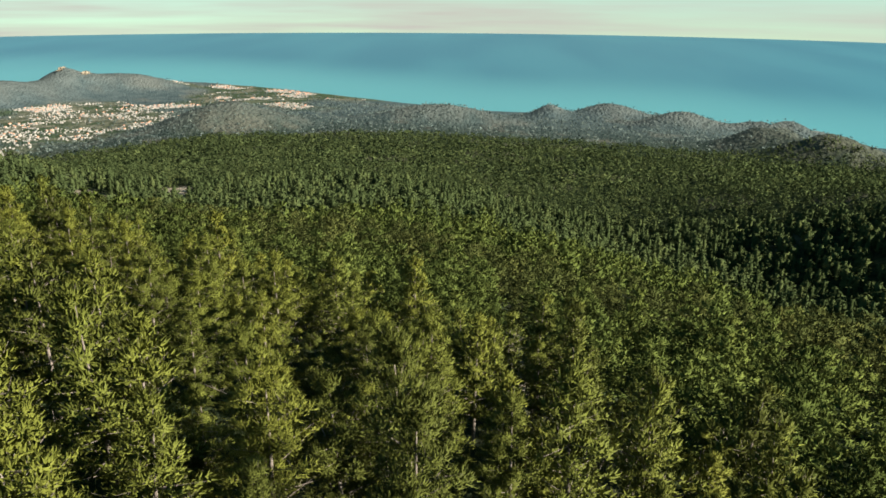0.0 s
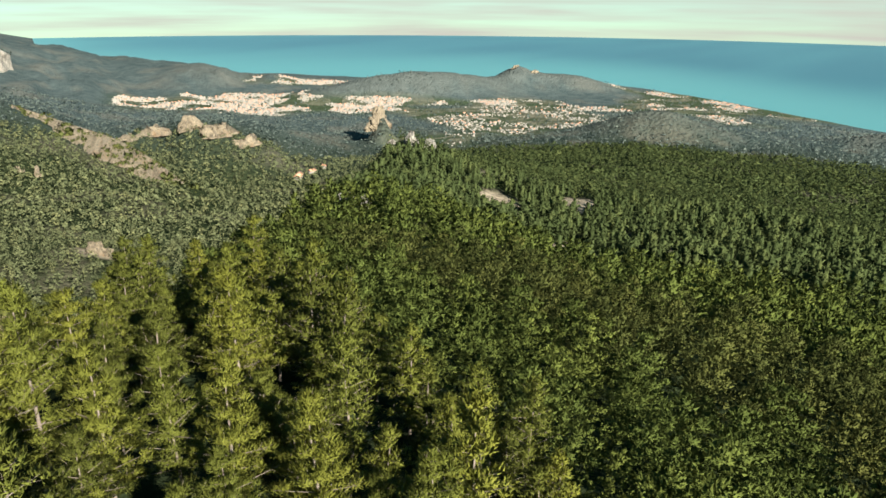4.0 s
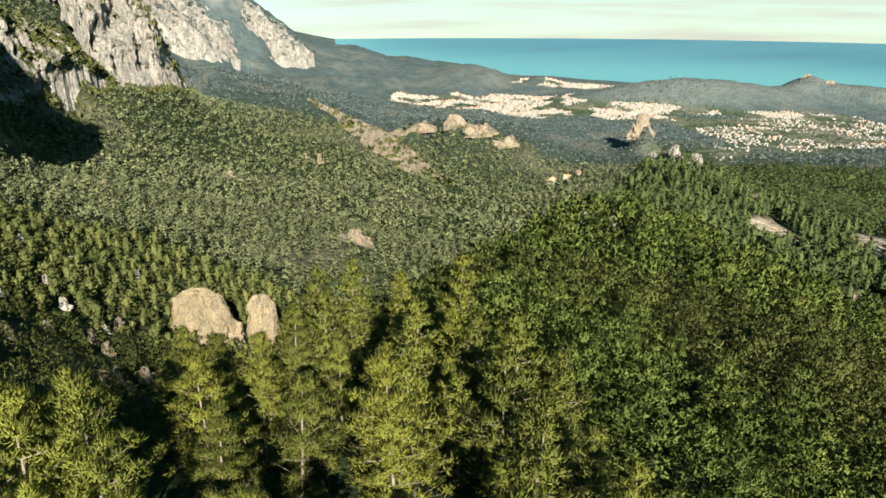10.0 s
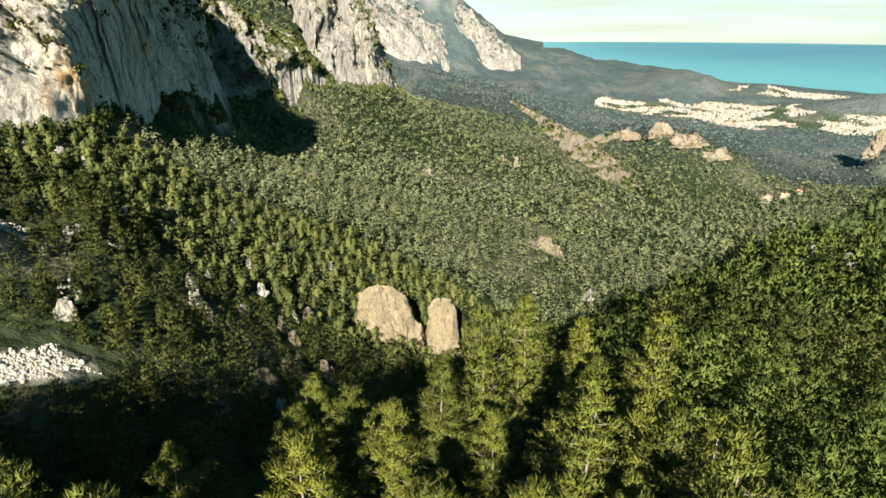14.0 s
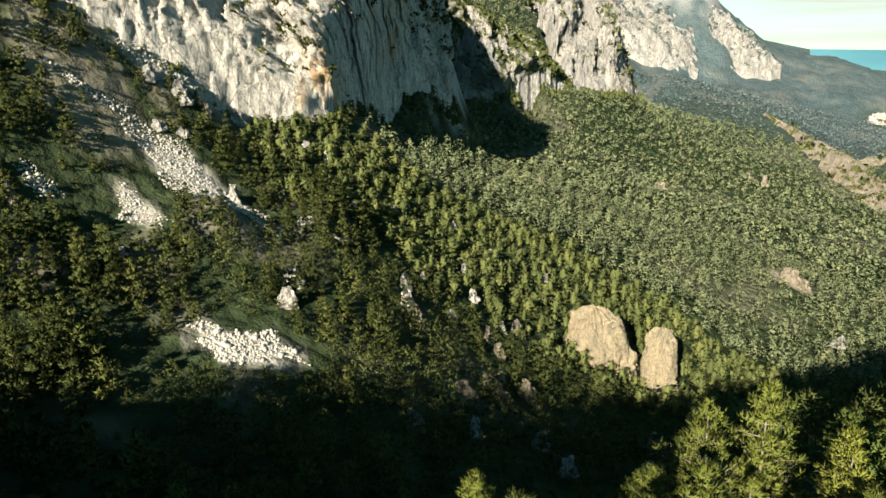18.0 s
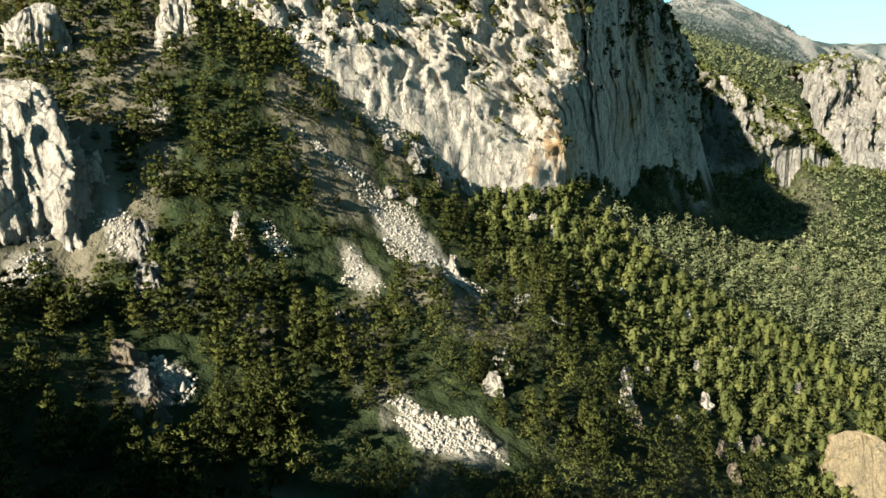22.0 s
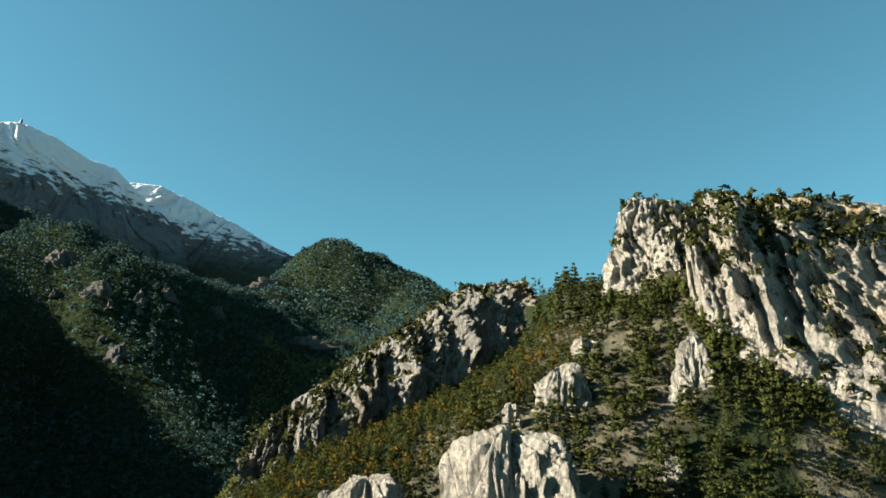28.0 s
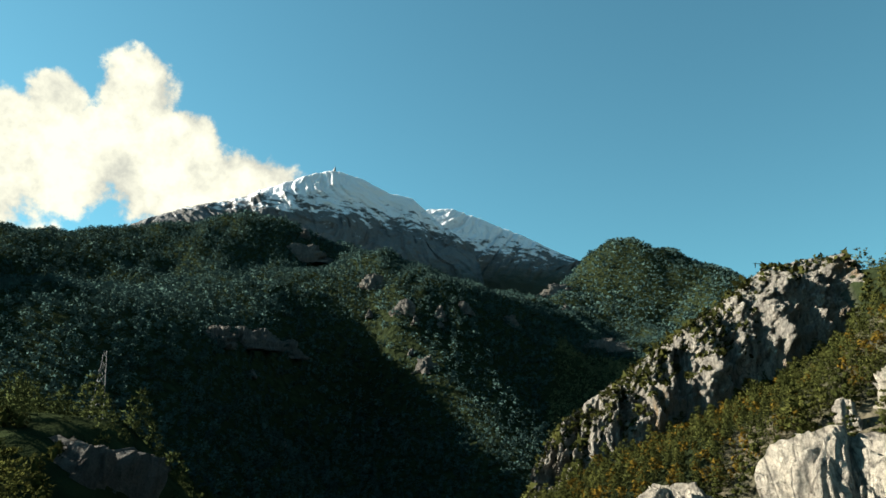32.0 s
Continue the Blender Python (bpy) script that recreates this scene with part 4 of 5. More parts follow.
FACES["broken"] = cliff("broken_cliff", [(8, 797, 149), (32, 808, 148), (68, 830, 146), (87, 864, 170), (125, 903, 184), (163, 950, 166)], [(-1, 861, 274), (11, 877, 277), (37, 894, 262), (60, 909, 247), (112, 914, 223), (163, 960, 165)], 220, 80, 55.0, 13.0, 0.4, ROCK_FAR, "broken limestone cliff bands in a wooded mountainside", 19.0, skirt=0.3, pieces=4)
FACES["tower"] = cliff("limestone_tower", [(140, 1010, 200), (160, 965, 165), (186, 972, 148), (191, 955, 146), (228, 980, 144), (250, 1017, 133), (278, 1072, 119)], [(112, 1082, 262), (138, 1052, 274), (155, 1067, 285), (179, 1084, 282), (223, 1067, 262), (258, 1086, 189), (277, 1093, 131)], 160, 90, 50.0, 12.0, 0.1, ROCK_FAR, "tall pale limestone tower above the forest", 21.0, skirt=0.3, pieces=3)
FACES["massif"] = cliff("mountain_face", [(-56, 1767, 267), (124, 1721, 170), (400, 1802, 135), (546, 1820, 78), (674, 1887, 63), (813, 1996, 72)], [(-124, 1962, 446), (-73, 2067, 468), (68, 2152, 405), (234, 2245, 331), (540, 2199, 264), (661, 2189, 272), (764, 2211, 189), (846, 2236, 137)], 240, 70, 160.0, 30.0, 0.3, ROCK_FAR, "pale bare limestone face of a far mountain", 29.0, 60.0, pieces=3)
FACES["brown"] = cliff("rocky_spur", [(469, 1143, 71), (480, 999, 53), (481, 900, 37), (501, 822, 34), (508, 749, 23), (504, 704, 26)], [(491, 1188, 97), (523, 1056, 75), (538, 983, 65), (538, 893, 50), (528, 783, 26), (520, 730, 22)], 150, 24, 40.0, 5.0, 0.2, ROCK_WARM, "brown rocky spur running down into the valley", 34.0, 10.0, pieces=2)

cliff("snowy_mountain", [(-2991, -1201, 1032), (-3203, -727, 1099), (-3330, -319, 1057), (-3404, 65, 1083), (-3427, 522, 1040)], [(-3397, -1266, 1348), (-3558, -1050, 1502), (-3708, -766, 1633), (-3793, -600, 1746), (-3871, -422, 1854), (-3893, -319, 1884), (-3946, -159, 1849), (-3974, 13, 1767), (-4004, 150, 1760), (-4029, 291, 1646), (-4030, 532, 1454)], 420, 110, 420.0, 28.0, 0.5, SNOW_ROCK, "high mountain with a snow-covered rocky summit", 41.0, 120.0, (0.8,), "mountain", 2.0, 3)
cliff("snowy_ridge", [(-4054, 58, 1309), (-4072, 604, 1256), (-4036, 1077, 1222), (-4014, 1346, 1223)], [(-4433, 178, 1800), (-4450, 273, 1845), (-4462, 426, 1857), (-4463, 619, 1790), (-4445, 883, 1683), (-4420, 1104, 1571), (-4392, 1302, 1470)], 260, 80, 300.0, 22.0, -0.6, SNOW_DEEP, "snow-covered mountain ridge behind the summit", 47.0, 120.0, (0.8,), "mountain", 2.0, 2)
crag("rock_tower", -104, 189, 194, 259, 27, 14, 48, ROCK, "ribbed pale limestone tower rising from the wooded slope", 2.0, 0.4, 0.16, (-0.06, 0.06), 260, 130, 0.72, tilt=0.34, pieces=5)
crag("rock_tower", -134, 158, 196, 248, 20, 13, 40, ROCK, "smaller ribbed limestone tower beside the larger one", 4.5, 0.44, 0.17, (-0.06, 0.05), 220, 110, 0.7, tilt=0.3, pieces=4)
crag("rock_spur", -131, 222, 256, 281, 11, 6, 55, ROCK, "narrow pale limestone spur in the wooded slope above the tower", 23.0, 0.45, 0.2, (0, 0), 120, 60, 0.7, tilt=0.5)
crag("rock_spur", -136, 206, 254, 269, 5, 3, 60, ROCK, "small pale limestone fin among dark trees", 27.0, 0.5, 0.22, (0, 0), 60, 30, 0.7)
crag("rock_spur", -107, 257, 262, 291, 8, 6, 60, ROCK, "pale limestone rib at the side of the shady gully", 31.0, 0.45, 0.2, (0, 0), 100, 50, 0.7)
crag("rock_spur", -152, 152, 230, 243, 6, 4, 40, ROCK_GREY, "low grey limestone outcrop among autumn shrubs", 35.0, 0.5, 0.24, (0, 0), 60, 30, 0.7)
# The ledge's shaded face is in its darkened stone colour.
crag("rock_ledge", -70, 36, 226, 254.5, 21, 11, 135, ROCK_SHADED, "grey rock ledge with a flat scrubby top", 14.0, 0.2, 0.14, (0, 0), 130, 60, 0.93, keep_off=0.3)
crag("rock_tooth", -144, 252, 252, 294, 13, 6, 60, ROCK, "narrow broken limestone rib among dark firs", 6.0, 0.55, 0.25, (-0.1, 0.1), 80, 40)
crag("rock_tooth", -162, 238, 250, 272, 5, 3.5, 60, ROCK, "small broken limestone rib among trees", 7.0, 0.5, 0.25)
crag("boulder", 120, 309, 100, 141, 14, 10, 20, BOULDER, "big rounded brown boulder standing in the forest", 9.0, 0.2, 0.21, (-0.2, 0.0), 120, 66, 0.5, grooves=0.25, tilt=0.0)
crag("boulder", 138, 304, 96, 136, 8.5, 7.5, 10, BOULDER, "tall smooth tan boulder beside the bigger one", 11.0, 0.25, 0.13, (-0.02, 0.0), 100, 56, 0.55, grooves=0.15, tilt=0.0)
for n, (x, y, h, a, b, turn, warm) in enumerate(CRAGS):
    z = float(ground_z(x, y)[0])
    # Western outcrops take the limestone darkened as if in shade.
    crag("rock_outcrop", x, y, z - 0.5 * h, z + h, a, b, turn, ROCK_SHADED if x < -400 else ROCK_WARM if warm else ROCK_GREY, "brown weathered rock outcrop between trees" if warm else "grey limestone outcrop between trees", 40.0 + n, 0.5, 0.26, (0, 0), 44, 22, 0.7, keep_off=0.6 if a < 15 else 0.1)


rng = np.random.default_rng(21)
for n in range(34):
    x, y, k = rng.uniform(-60, 120), rng.uniform(185, 360), rng.uniform(0.9, 2.2)
    z = float(ground_z(x, y)[0])
    crag("rock_outcrop", x, y, z - 1.5, z + 1.6 * k + 2.0, 1.5 * k, 1.1 * k, rng.uniform(0, 180), ROCK_WARM if n % 4 == 0 else ROCK, "small pale limestone outcrop between the trees", 90.0 + n, 0.5, 0.26, (0, 0), 22, 12, 0.7)


def scree(name, x, y, a, b, turn, count, size, label, seed):
    """Loose broken stones lying over a strip of slope, many small ones and a few big."""
    rng = np.random.default_rng(seed)
    bm = bmesh.new()
    bmesh.ops.create_icosphere(bm, subdivisions=1, radius=1.0)
    ball = np.array([v.co for v in bm.verts])
    tri = np.array([[v.index for v in f.verts] for f in bm.faces])
    bm.free()
    r, th = np.sqrt(rng.random(count)), rng.uniform(0, 6.283, count)
    r = r * (1 + 0.35 * fbm(3 * np.cos(th), 3 * np.sin(th), th * 0 + seed, 3)) + rng.exponential(0.05, count)
    lx, ly = r * np.cos(th) * a, r * np.sin(th) * b
    ly += b * 0.35 * np.sin(lx / a * 3 + seed)
    c, s = math.cos(radians(turn)), math.sin(radians(turn))
    px, py = x + lx * c - ly * s, y + lx * s + ly * c
    pz = ground_z(px, py)
    k = size * rng.gamma(2.0, 0.35, count)
    v = ball[None] * rng.uniform(0.65, 1.3, (count, len(ball), 1)) * (k[:, None] * rng.uniform(0.6, 1.4, (count, 3)))[:, None, :]
    v = v + np.stack([px, py, pz + 0.15 * k], -1)[:, None]
    f = (tri[None] + (np.arange(count) * len(ball))[:, None, None]).reshape(-1, 3)
    v = v.reshape(-1, 3)
    o = np.array([x, y, float(ground_z(x, y)[0])])
    ob = tagged(new(name, mesh_from(name, v - o, f, STONES)), label, "scree", kind="stuff")
    ob.location = o


for n, (x, y, a, b, turn, count, size) in enumerate(SCREES):
    scree("scree", x, y, a, b, turn, count, size, "pale broken limestone scree on the slope", 60 + n)


# ---- trees ----
def sticks(a, b, ra, rb):
    """Three-sided tapered sticks between arrays of ends."""
    n = len(a)
    w = (b - a) / (np.linalg.norm(b - a, axis=1)[:, None] + 1e-9)
    s = np.cross(w, np.array([0.31, 0.17, 0.93]))
    s /= np.linalg.norm(s, axis=1)[:, None] + 1e-9
    t = np.cross(w, s)
    v = np.empty((n, 6, 3))
    for k in range(3):
        o = math.cos(2.094 * k) * s + math.sin(2.094 * k) * t
        v[:, k], v[:, k + 3] = a + o * np.reshape(ra, (-1, 1)), b + o * np.reshape(rb, (-1, 1))
    f = np.array([(0, 1, 4, 3), (1, 2, 5, 4), (2, 0, 3, 5)])
    return v.reshape(-1, 3), (np.arange(n)[:, None, None] * 6 + f).reshape(-1, 4)


def unit(v):
    return v / (np.linalg.norm(v, axis=1)[:, None] + 1e-9)


def facing(v, n):
    """Turns each triangle's winding to the side of its outward way."""
    t = v.reshape(-1, 3, 3)
    g = np.cross(t[:, 1] - t[:, 0], t[:, 2] - t[:, 0])
    back = (g * n).sum(1) < 0
    t[back] = t[back][:, ::-1]
    return t.reshape(-1, 3)


def pine_shape(rng, height, radius, low=0.2, peak=0.45, dense=0.8):
    """The branches of one pine with its foot at 0, as roots on the trunk and upswept ends."""
    whorls = max(6, int(height * dense))
    ends, roots = [], []
    for k in range(whorls):
        h = low + (0.93 - low) * (k + rng.uniform(-0.35, 0.35)) / (whorls - 1)
        reach = radius * (min(1, (h - low + 0.14) / (peak - low)) ** 0.6 if h < peak else max(0.05, (1.03 - h) / (1.03 - peak)) ** 0.8)
        turn = rng.uniform(0, 6.283)
        for j in range(5 if h < 0.72 else 3):
            a = turn + j * (1.26 if h < 0.72 else 2.1) + rng.uniform(-0.45, 0.45)
            r = reach * rng.uniform(0.55, 1.15)
            roots.append((0, 0, h * height - 0.12 * r))
            ends.append((r * math.cos(a), r * math.sin(a), h * height + r * rng.uniform(0.1, 0.5)))
    return np.array(roots), np.array(ends)


def clumps_of(rng, roots, ends, at=(0.5, 0.8, 1.0), size=0.6):
    """Rounded clumps of needle tufts along the outer half of each limb: middles and sizes."""
    n, m = len(ends), len(at)
    f = np.tile(at, n)[:, None] + rng.uniform(-0.08, 0.08, (n * m, 1))
    limb = np.repeat(ends - roots, m, 0)
    mid = np.repeat(roots, m, 0) + limb * f + rng.normal(0, 0.14, (n * m, 3)) * np.linalg.norm(limb, axis=1)[:, None] * 0.5
    return mid, size * rng.uniform(0.65, 1.25, n * m)


def needles(rng, mid, size, count, length, width, axis):
    """Needle tufts standing out of clumps, lit as rounded masses; axis: the height at which the crown is widest."""
    n = len(mid) * count
    w = unit(rng.normal(0, 1, (n, 3)) + np.array([0, 0, 0.3]))
    c = np.repeat(mid, count, 0)
    r = np.repeat(size, count)[:, None]
    root = c + w * r * rng.uniform(0.35, 1.0, (n, 1)) * np.array([1, 1, 0.62])
    tree = unit((c - np.array([0, 0, 1.0]) * axis) * np.array([1, 1, 0.45]))
    way = unit(0.7 * w + 0.45 * tree + rng.normal(0, 0.45, (n, 3)) + np.array([0, 0, 0.5]))
    le = length * rng.uniform(0.6, 1.3, (n, 1))
    side = unit(np.cross(way, rng.normal(0, 1, (n, 3)))) * width * rng.uniform(0.6, 1.2, (n, 1)) * 0.5
    v = np.stack([root + side, root - side, root + way * le], 1).reshape(-1, 3)
    normal = unit(0.7 * w + 0.75 * tree + rng.normal(0, 0.22, (n, 3)))
    return facing(v, normal), np.repeat(normal, 3, 0)


def boughs_of(rng, height, radius, count, low, peak):
    """Middles, outward ways and sizes of the rounded boughs that make a crown seen from afar."""
    h = low + (0.93 - low) * (np.arange(count) + rng.uniform(0.1, 0.9, count)) / count
    prof = np.sqrt(np.clip(1 - ((h - peak) / np.where(h < peak, peak - low + 0.15, 1.04 - peak)) ** 2, 0.05, 1))
    a = np.arange(count) * 2.4 + rng.uniform(-0.6, 0.6, count)
    r = radius * 0.66 * prof * rng.uniform(0.5, 1.1, count)
    r[h > 0.86] *= 0.3
    at = np.stack([r * np.cos(a), r * np.sin(a), h * height], -1)
    size = radius * 0.44 * (0.5 + 0.5 * prof) * rng.uniform(0.75, 1.25, count)
    return at, size


def shingled(rng, at, size, count, big, axis_height, narrow=0.5):
    """Boughs covered with small overlapping leaf faces, lit as rounded masses."""
    n = len(at)
    w = unit(rng.normal(0, 1, (n * count, 3)) + np.array([0, 0, 0.35]))
    c = np.repeat(at, count, 0)
    r = np.repeat(size, count)[:, None]
    mid = c + w * r * rng.uniform(0.75, 1.12, (n * count, 1)) * np.array([1, 1, 0.8])
    flat = unit(w + rng.normal(0, 0.55, w.shape))
    e1 = unit(np.cross(flat, rng.normal(0, 1, w.shape)))
    e2 = np.cross(flat, e1)
    k = r * big * rng.uniform(0.7, 1.3, (n * count, 1))
    v = np.stack([mid - e1 * k * narrow - e2 * k * 0.4, mid + e1 * k * narrow - e2 * k * 0.3, mid + e2 * k * 0.75 + w * k * 0.3], 1).reshape(-1, 3)
    tree = unit(mid * np.array([1, 1, 0.6]) - np.array([0, 0, 0.6]) * axis_height)
    normal = unit((0.6 * w + 0.75 * tree) * np.array([1, 1, 0.7]))
    return facing(v, normal), np.repeat(normal, 3, 0)


def core(rng, height, radius, low, peak, sides=8, rings=7, dome=False):
    """The dense inside of a crown: an uneven cone of small faces under the needles."""
    h = np.linspace(low + 0.03, 0.95, rings)
    prof = np.where(h < peak, np.clip((h - low + 0.12) / (peak - low), 0.2, 1) ** 0.6, np.clip((1.04 - h) / (1.04 - peak), 0, 1) ** 0.8)
    if dome:
        prof = np.sqrt(np.clip(1 - ((h - peak) / np.where(h < peak, peak - low + 0.12, 1.0 - peak)) ** 2, 0.06, 1))
    a = np.arange(sides) / sides * 6.283 + rng.uniform(0, 0.5, (rings, 1))
    r = radius * prof[:, None] * rng.uniform(0.5, 0.86, (rings, sides))
    p = np.stack([r * np.cos(a), r * np.sin(a), h[:, None] * height + rng.uniform(-0.3, 0.3, (rings, sides))], -1).reshape(-1, 3)
    q = grid_faces(rings, sides, True)
    v = p[np.concatenate([q[:, [0, 1, 2]], q[:, [0, 2, 3]]])].reshape(-1, 3)
    mid = np.repeat(v.reshape(-1, 3, 3).mean(1), 3, 0)
    normal = unit((0.5 * v + 0.5 * mid) * np.array([1, 1, 0]) + np.array([0, 0, 0.2]) * radius)
    return facing(v, normal[::3]), normal


def leafy_mesh(name, v, n, material):
    me = mesh_from(name, v, np.arange(len(v)).reshape(-1, 3), material, True)
    me.attributes.new("custom_normal", "FLOAT_VECTOR", "POINT").data.foreach_set("vector", np.asarray(n, np.float32).ravel())
    return me


def pine_parts(seed, height, radius, count=90, length=0.33, width=0.1):
    """Trunk with limbs, and a crown of clumped needle tufts on the outer half of each limb."""
    rng = np.random.default_rng(seed)
    low, peak = rng.uniform(0.1, 0.22), rng.uniform(0.3, 0.48)
    roots, ends = pine_shape(rng, height, radius, low, peak)
    mid, size = clumps_of(rng, roots, ends, (0.16, 0.45, 0.75, 1.0), 0.17 * radius)
    tip = np.stack([rng.normal(0, 0.15, 5), rng.normal(0, 0.15, 5), height * np.linspace(0.86, 0.98, 5)], -1)
    mid, size = np.concatenate([mid, tip]), np.r_[size, np.linspace(0.5, 0.25, 5)]
    v, nn = needles(rng, mid, size, count, length, width, peak * height)
    crown = leafy_mesh("crown", v, nn, NEEDLES_NEAR)
    n = len(ends)
    bv, bf = sticks(roots, ends, np.full(n, 0.045), np.full(n, 0.012))
    k = rng.integers(0, n, n * 2)
    base = roots[k] + (ends - roots)[k] * rng.uniform(0.4, 0.9, (n * 2, 1))
    tv2, tf2 = sticks(base, base + rng.normal(0, 0.28, (n * 2, 3)) + np.array([0, 0, 0.3]), np.full(n * 2, 0.016), np.full(n * 2, 0.006))
    levels = np.linspace(-0.12, 0.95, 8)
    sway = np.cumsum(rng.normal(0, 0.05, (8, 2)), 0) * np.linspace(0, 1, 8)[:, None]
    ring = np.arange(7) / 7 * 6.283
    rr = (0.06 + 0.011 * height) * (1.0 - levels) * 0.8 + 0.012
    tv = np.stack([sway[:, :1] + rr[:, None] * np.cos(ring), sway[:, 1:] + rr[:, None] * np.sin(ring), (levels * height)[:, None] + 0 * ring], -1)
    trunk = mesh_from("trunk", np.concatenate([tv.reshape(-1, 3), bv, tv2]), np.concatenate([grid_faces(8, 7, True), bf + 56, tf2 + 56 + len(bv)]), BARK, True)
    return trunk, crown


TREE_SEED = np.random.default_rng(11)


def scatter(step, keep):
    """Places on a jittered lattice in plan, where keep(x, y, r, turn) holds."""
    reach = keep.reach
    n = int(2 * reach / step)
    a = np.arange(n) * step - reach
    x, y = np.meshgrid(a, a)
    x = x + TREE_SEED.uniform(-0.46, 0.46, x.shape) * step + CENTRE[0]
    y = y + TREE_SEED.uniform(-0.46, 0.46, y.shape) * step + CENTRE[1]
    x, y = x.ravel(), y.ravel()
    ok = keep(x, y)
    return x[ok], y[ok]


def plot(step, x0, x1, y0, y1):
    """Jittered places over a rectangle of the plan."""
    x, y = np.meshgrid(np.arange(x0, x1, step), np.arange(y0, y1, step))
    return (x + TREE_SEED.uniform(-0.46, 0.46, x.shape) * step).ravel(), (y + TREE_SEED.uniform(-0.46, 0.46, y.shape) * step).ravel()


class Zone:
    """A ring of the plan between two distances from the middle of the walk, open to the side that the camera sees."""

    def __init__(self, near, reach, first=-122, last=118, thin=0.0):
        self.near, self.reach, self.first, self.last, self.thin = near, reach, first, last, thin

    def __call__(self, x, y):
        dx, dy = x - CENTRE[0], y - CENTRE[1]
        r, a = np.hypot(dx, dy), np.degrees(np.arctan2(-dx, dy))
        ok = (r >= self.near) & (r < self.reach) & (a > self.first) & (a < self.last)
        return ok & wooded(x, y)


def scrubby(x, y, z):
    """The stony mountain top, where only low scrub grows."""
    return (x > -230) & (x < 60) & (y > 285) & (y < 760) & (z > 285)


def firs(x, y):
    """The shady gully below the cliff, where dark firs grow."""
    return (x > -215) & (x < 5 + 55 * fbm(x / 22, y / 22, x * 0 + 6, 3)) & (y > 100) & (y < 310)


def wooded(x, y):
    z = ground_z(x, y)
    e = 4.0
    slope = np.hypot(ground_z(x + e, y) - z, ground_z(x, y + e) - z) / e
    ok = (z > 6) & (z < 1150) & (slope < np.where(x < -500, 2.6, 1.7)) & ~scrubby(x, y, z)
    ok &= inside(x, y, CLEAR) < 0
    for ring in BARE:
        ok &= ~within(x, y, ring)
    ok &= inside(x, y, TOWN) + 0.5 * fbm(x / 140, y / 140, x * 0, 3) < 0.0
    ok &= ~((x > -222) & (x < -150) & (y > 126) & (y < 256))
    return ok


CREST = along([(-70, 46), (-20, 54), (15, 60), (60, 76), (85, 100), (110, 124)], 4)


def shorter(x, y):
    """Trees kept low inside the crest's shade and where they would shade scree."""
    d = np.hypot(x[:, None] - CREST[:, 0], y[:, None] - CREST[:, 1])
    north = y > CREST[d.argmin(1), 1] - 2
    low = np.where(inside(x, y, BY_SCREE) > 0, 0.5, 1.0)
    return low * np.where(north & (d.min(1) < 60) & (x < 105), 0.5, 1.0)


def hill_top(x, y):
    """The plateau south of its long northern edge."""
    return (x > 60) & (y < np.interp(x, (60, 110, 173, 217, 300, 405, 450), (76, 124, 190, 200, 264, 337, 364)) + 6)


def eastern(x, y):
    """The wooded plateau and spurs towards the sea."""
    return y < 0.85 * x - 10


def grove(name, x, y, boughs, count, big, material, label, tall=(8.0, 16.0), slim=0.27, shrub=0.0, fine=None, peaks=(0.35, 0.62), dense=0.75):
    """Many trees in one mesh, each of its own height, spread and tone, from a few shapes turned and stretched."""
    rng = TREE_SEED
    kinds = []
    for k in range(9):
        low, peak = rng.uniform(0.06, 0.2), rng.uniform(*peaks)
        if fine:
            roots, ends = pine_shape(rng, 10.0, 10 * slim, low, peak, dense)
            mid, size = clumps_of(rng, roots, ends, np.linspace(0.55, 1.0, fine) if fine > 1 else (0.86,), (1.9 if fine > 1 else 2.6) * slim)
            kinds.append(needles(rng, mid, size, count, big * 1.9, big, peak * 10))
        else:
            at, size = boughs_of(rng, 10.0, 10 * slim, boughs, low, peak)
            one = shingled(rng, at, size, count, big, 10.0 * 0.6, 0.24 if boughs > 12 else 0.4)
            if 8 < boughs < 20:
                one = [np.concatenate(k) for k in zip(one, core(rng, 10.0, 5.0 * slim, low, peak, 6, 4 + (boughs > 8), material is not FIR_SHADED))]
            kinds.append(one)
    z = ground_z(x, y)
    less = shorter(x, y)
    pick = rng.integers(0, 9, len(x))
    out, tones, ways = [], [], []
    for k in range(9):
        sel = np.nonzero(pick == k)[0]
        if not len(sel):
            continue
        h = rng.uniform(*tall, len(sel)) / 10 * less[sel]
        bush = rng.random(len(sel)) < shrub
        h = np.where(bush, h * 0.45, h)
        wd = h * rng.uniform(0.85, 1.3, len(sel)) * np.where(bush, 1.6, 1)
        a = rng.uniform(0, 6.283, len(sel))
        v, m = kinds[k]
        c, s = np.cos(a)[:, None], np.sin(a)[:, None]
        g = wd[:, None]
        px = (v[None, :, 0] * c - v[None, :, 1] * s) * g + x[sel][:, None]
        py = (v[None, :, 0] * s + v[None, :, 1] * c) * g + y[sel][:, None]
        pz = v[None, :, 2] * h[:, None] + z[sel][:, None] - 0.3
        out.append(np.stack([px, py, pz], -1).reshape(-1, 3))
        ways.append(np.stack([m[None, :, 0] * c - m[None, :, 1] * s, m[None, :, 0] * s + m[None, :, 1] * c, m[None, :, 2] + 0 * c], -1).reshape(-1, 3))
        tones.append(np.repeat(rng.random(len(sel)), len(v)))
    me = leafy_mesh(name, np.concatenate(out), np.concatenate(ways), material)
    attribute(me, "tone", np.concatenate(tones))
    return tagged(new(name, me), label, "forest", kind="stuff")


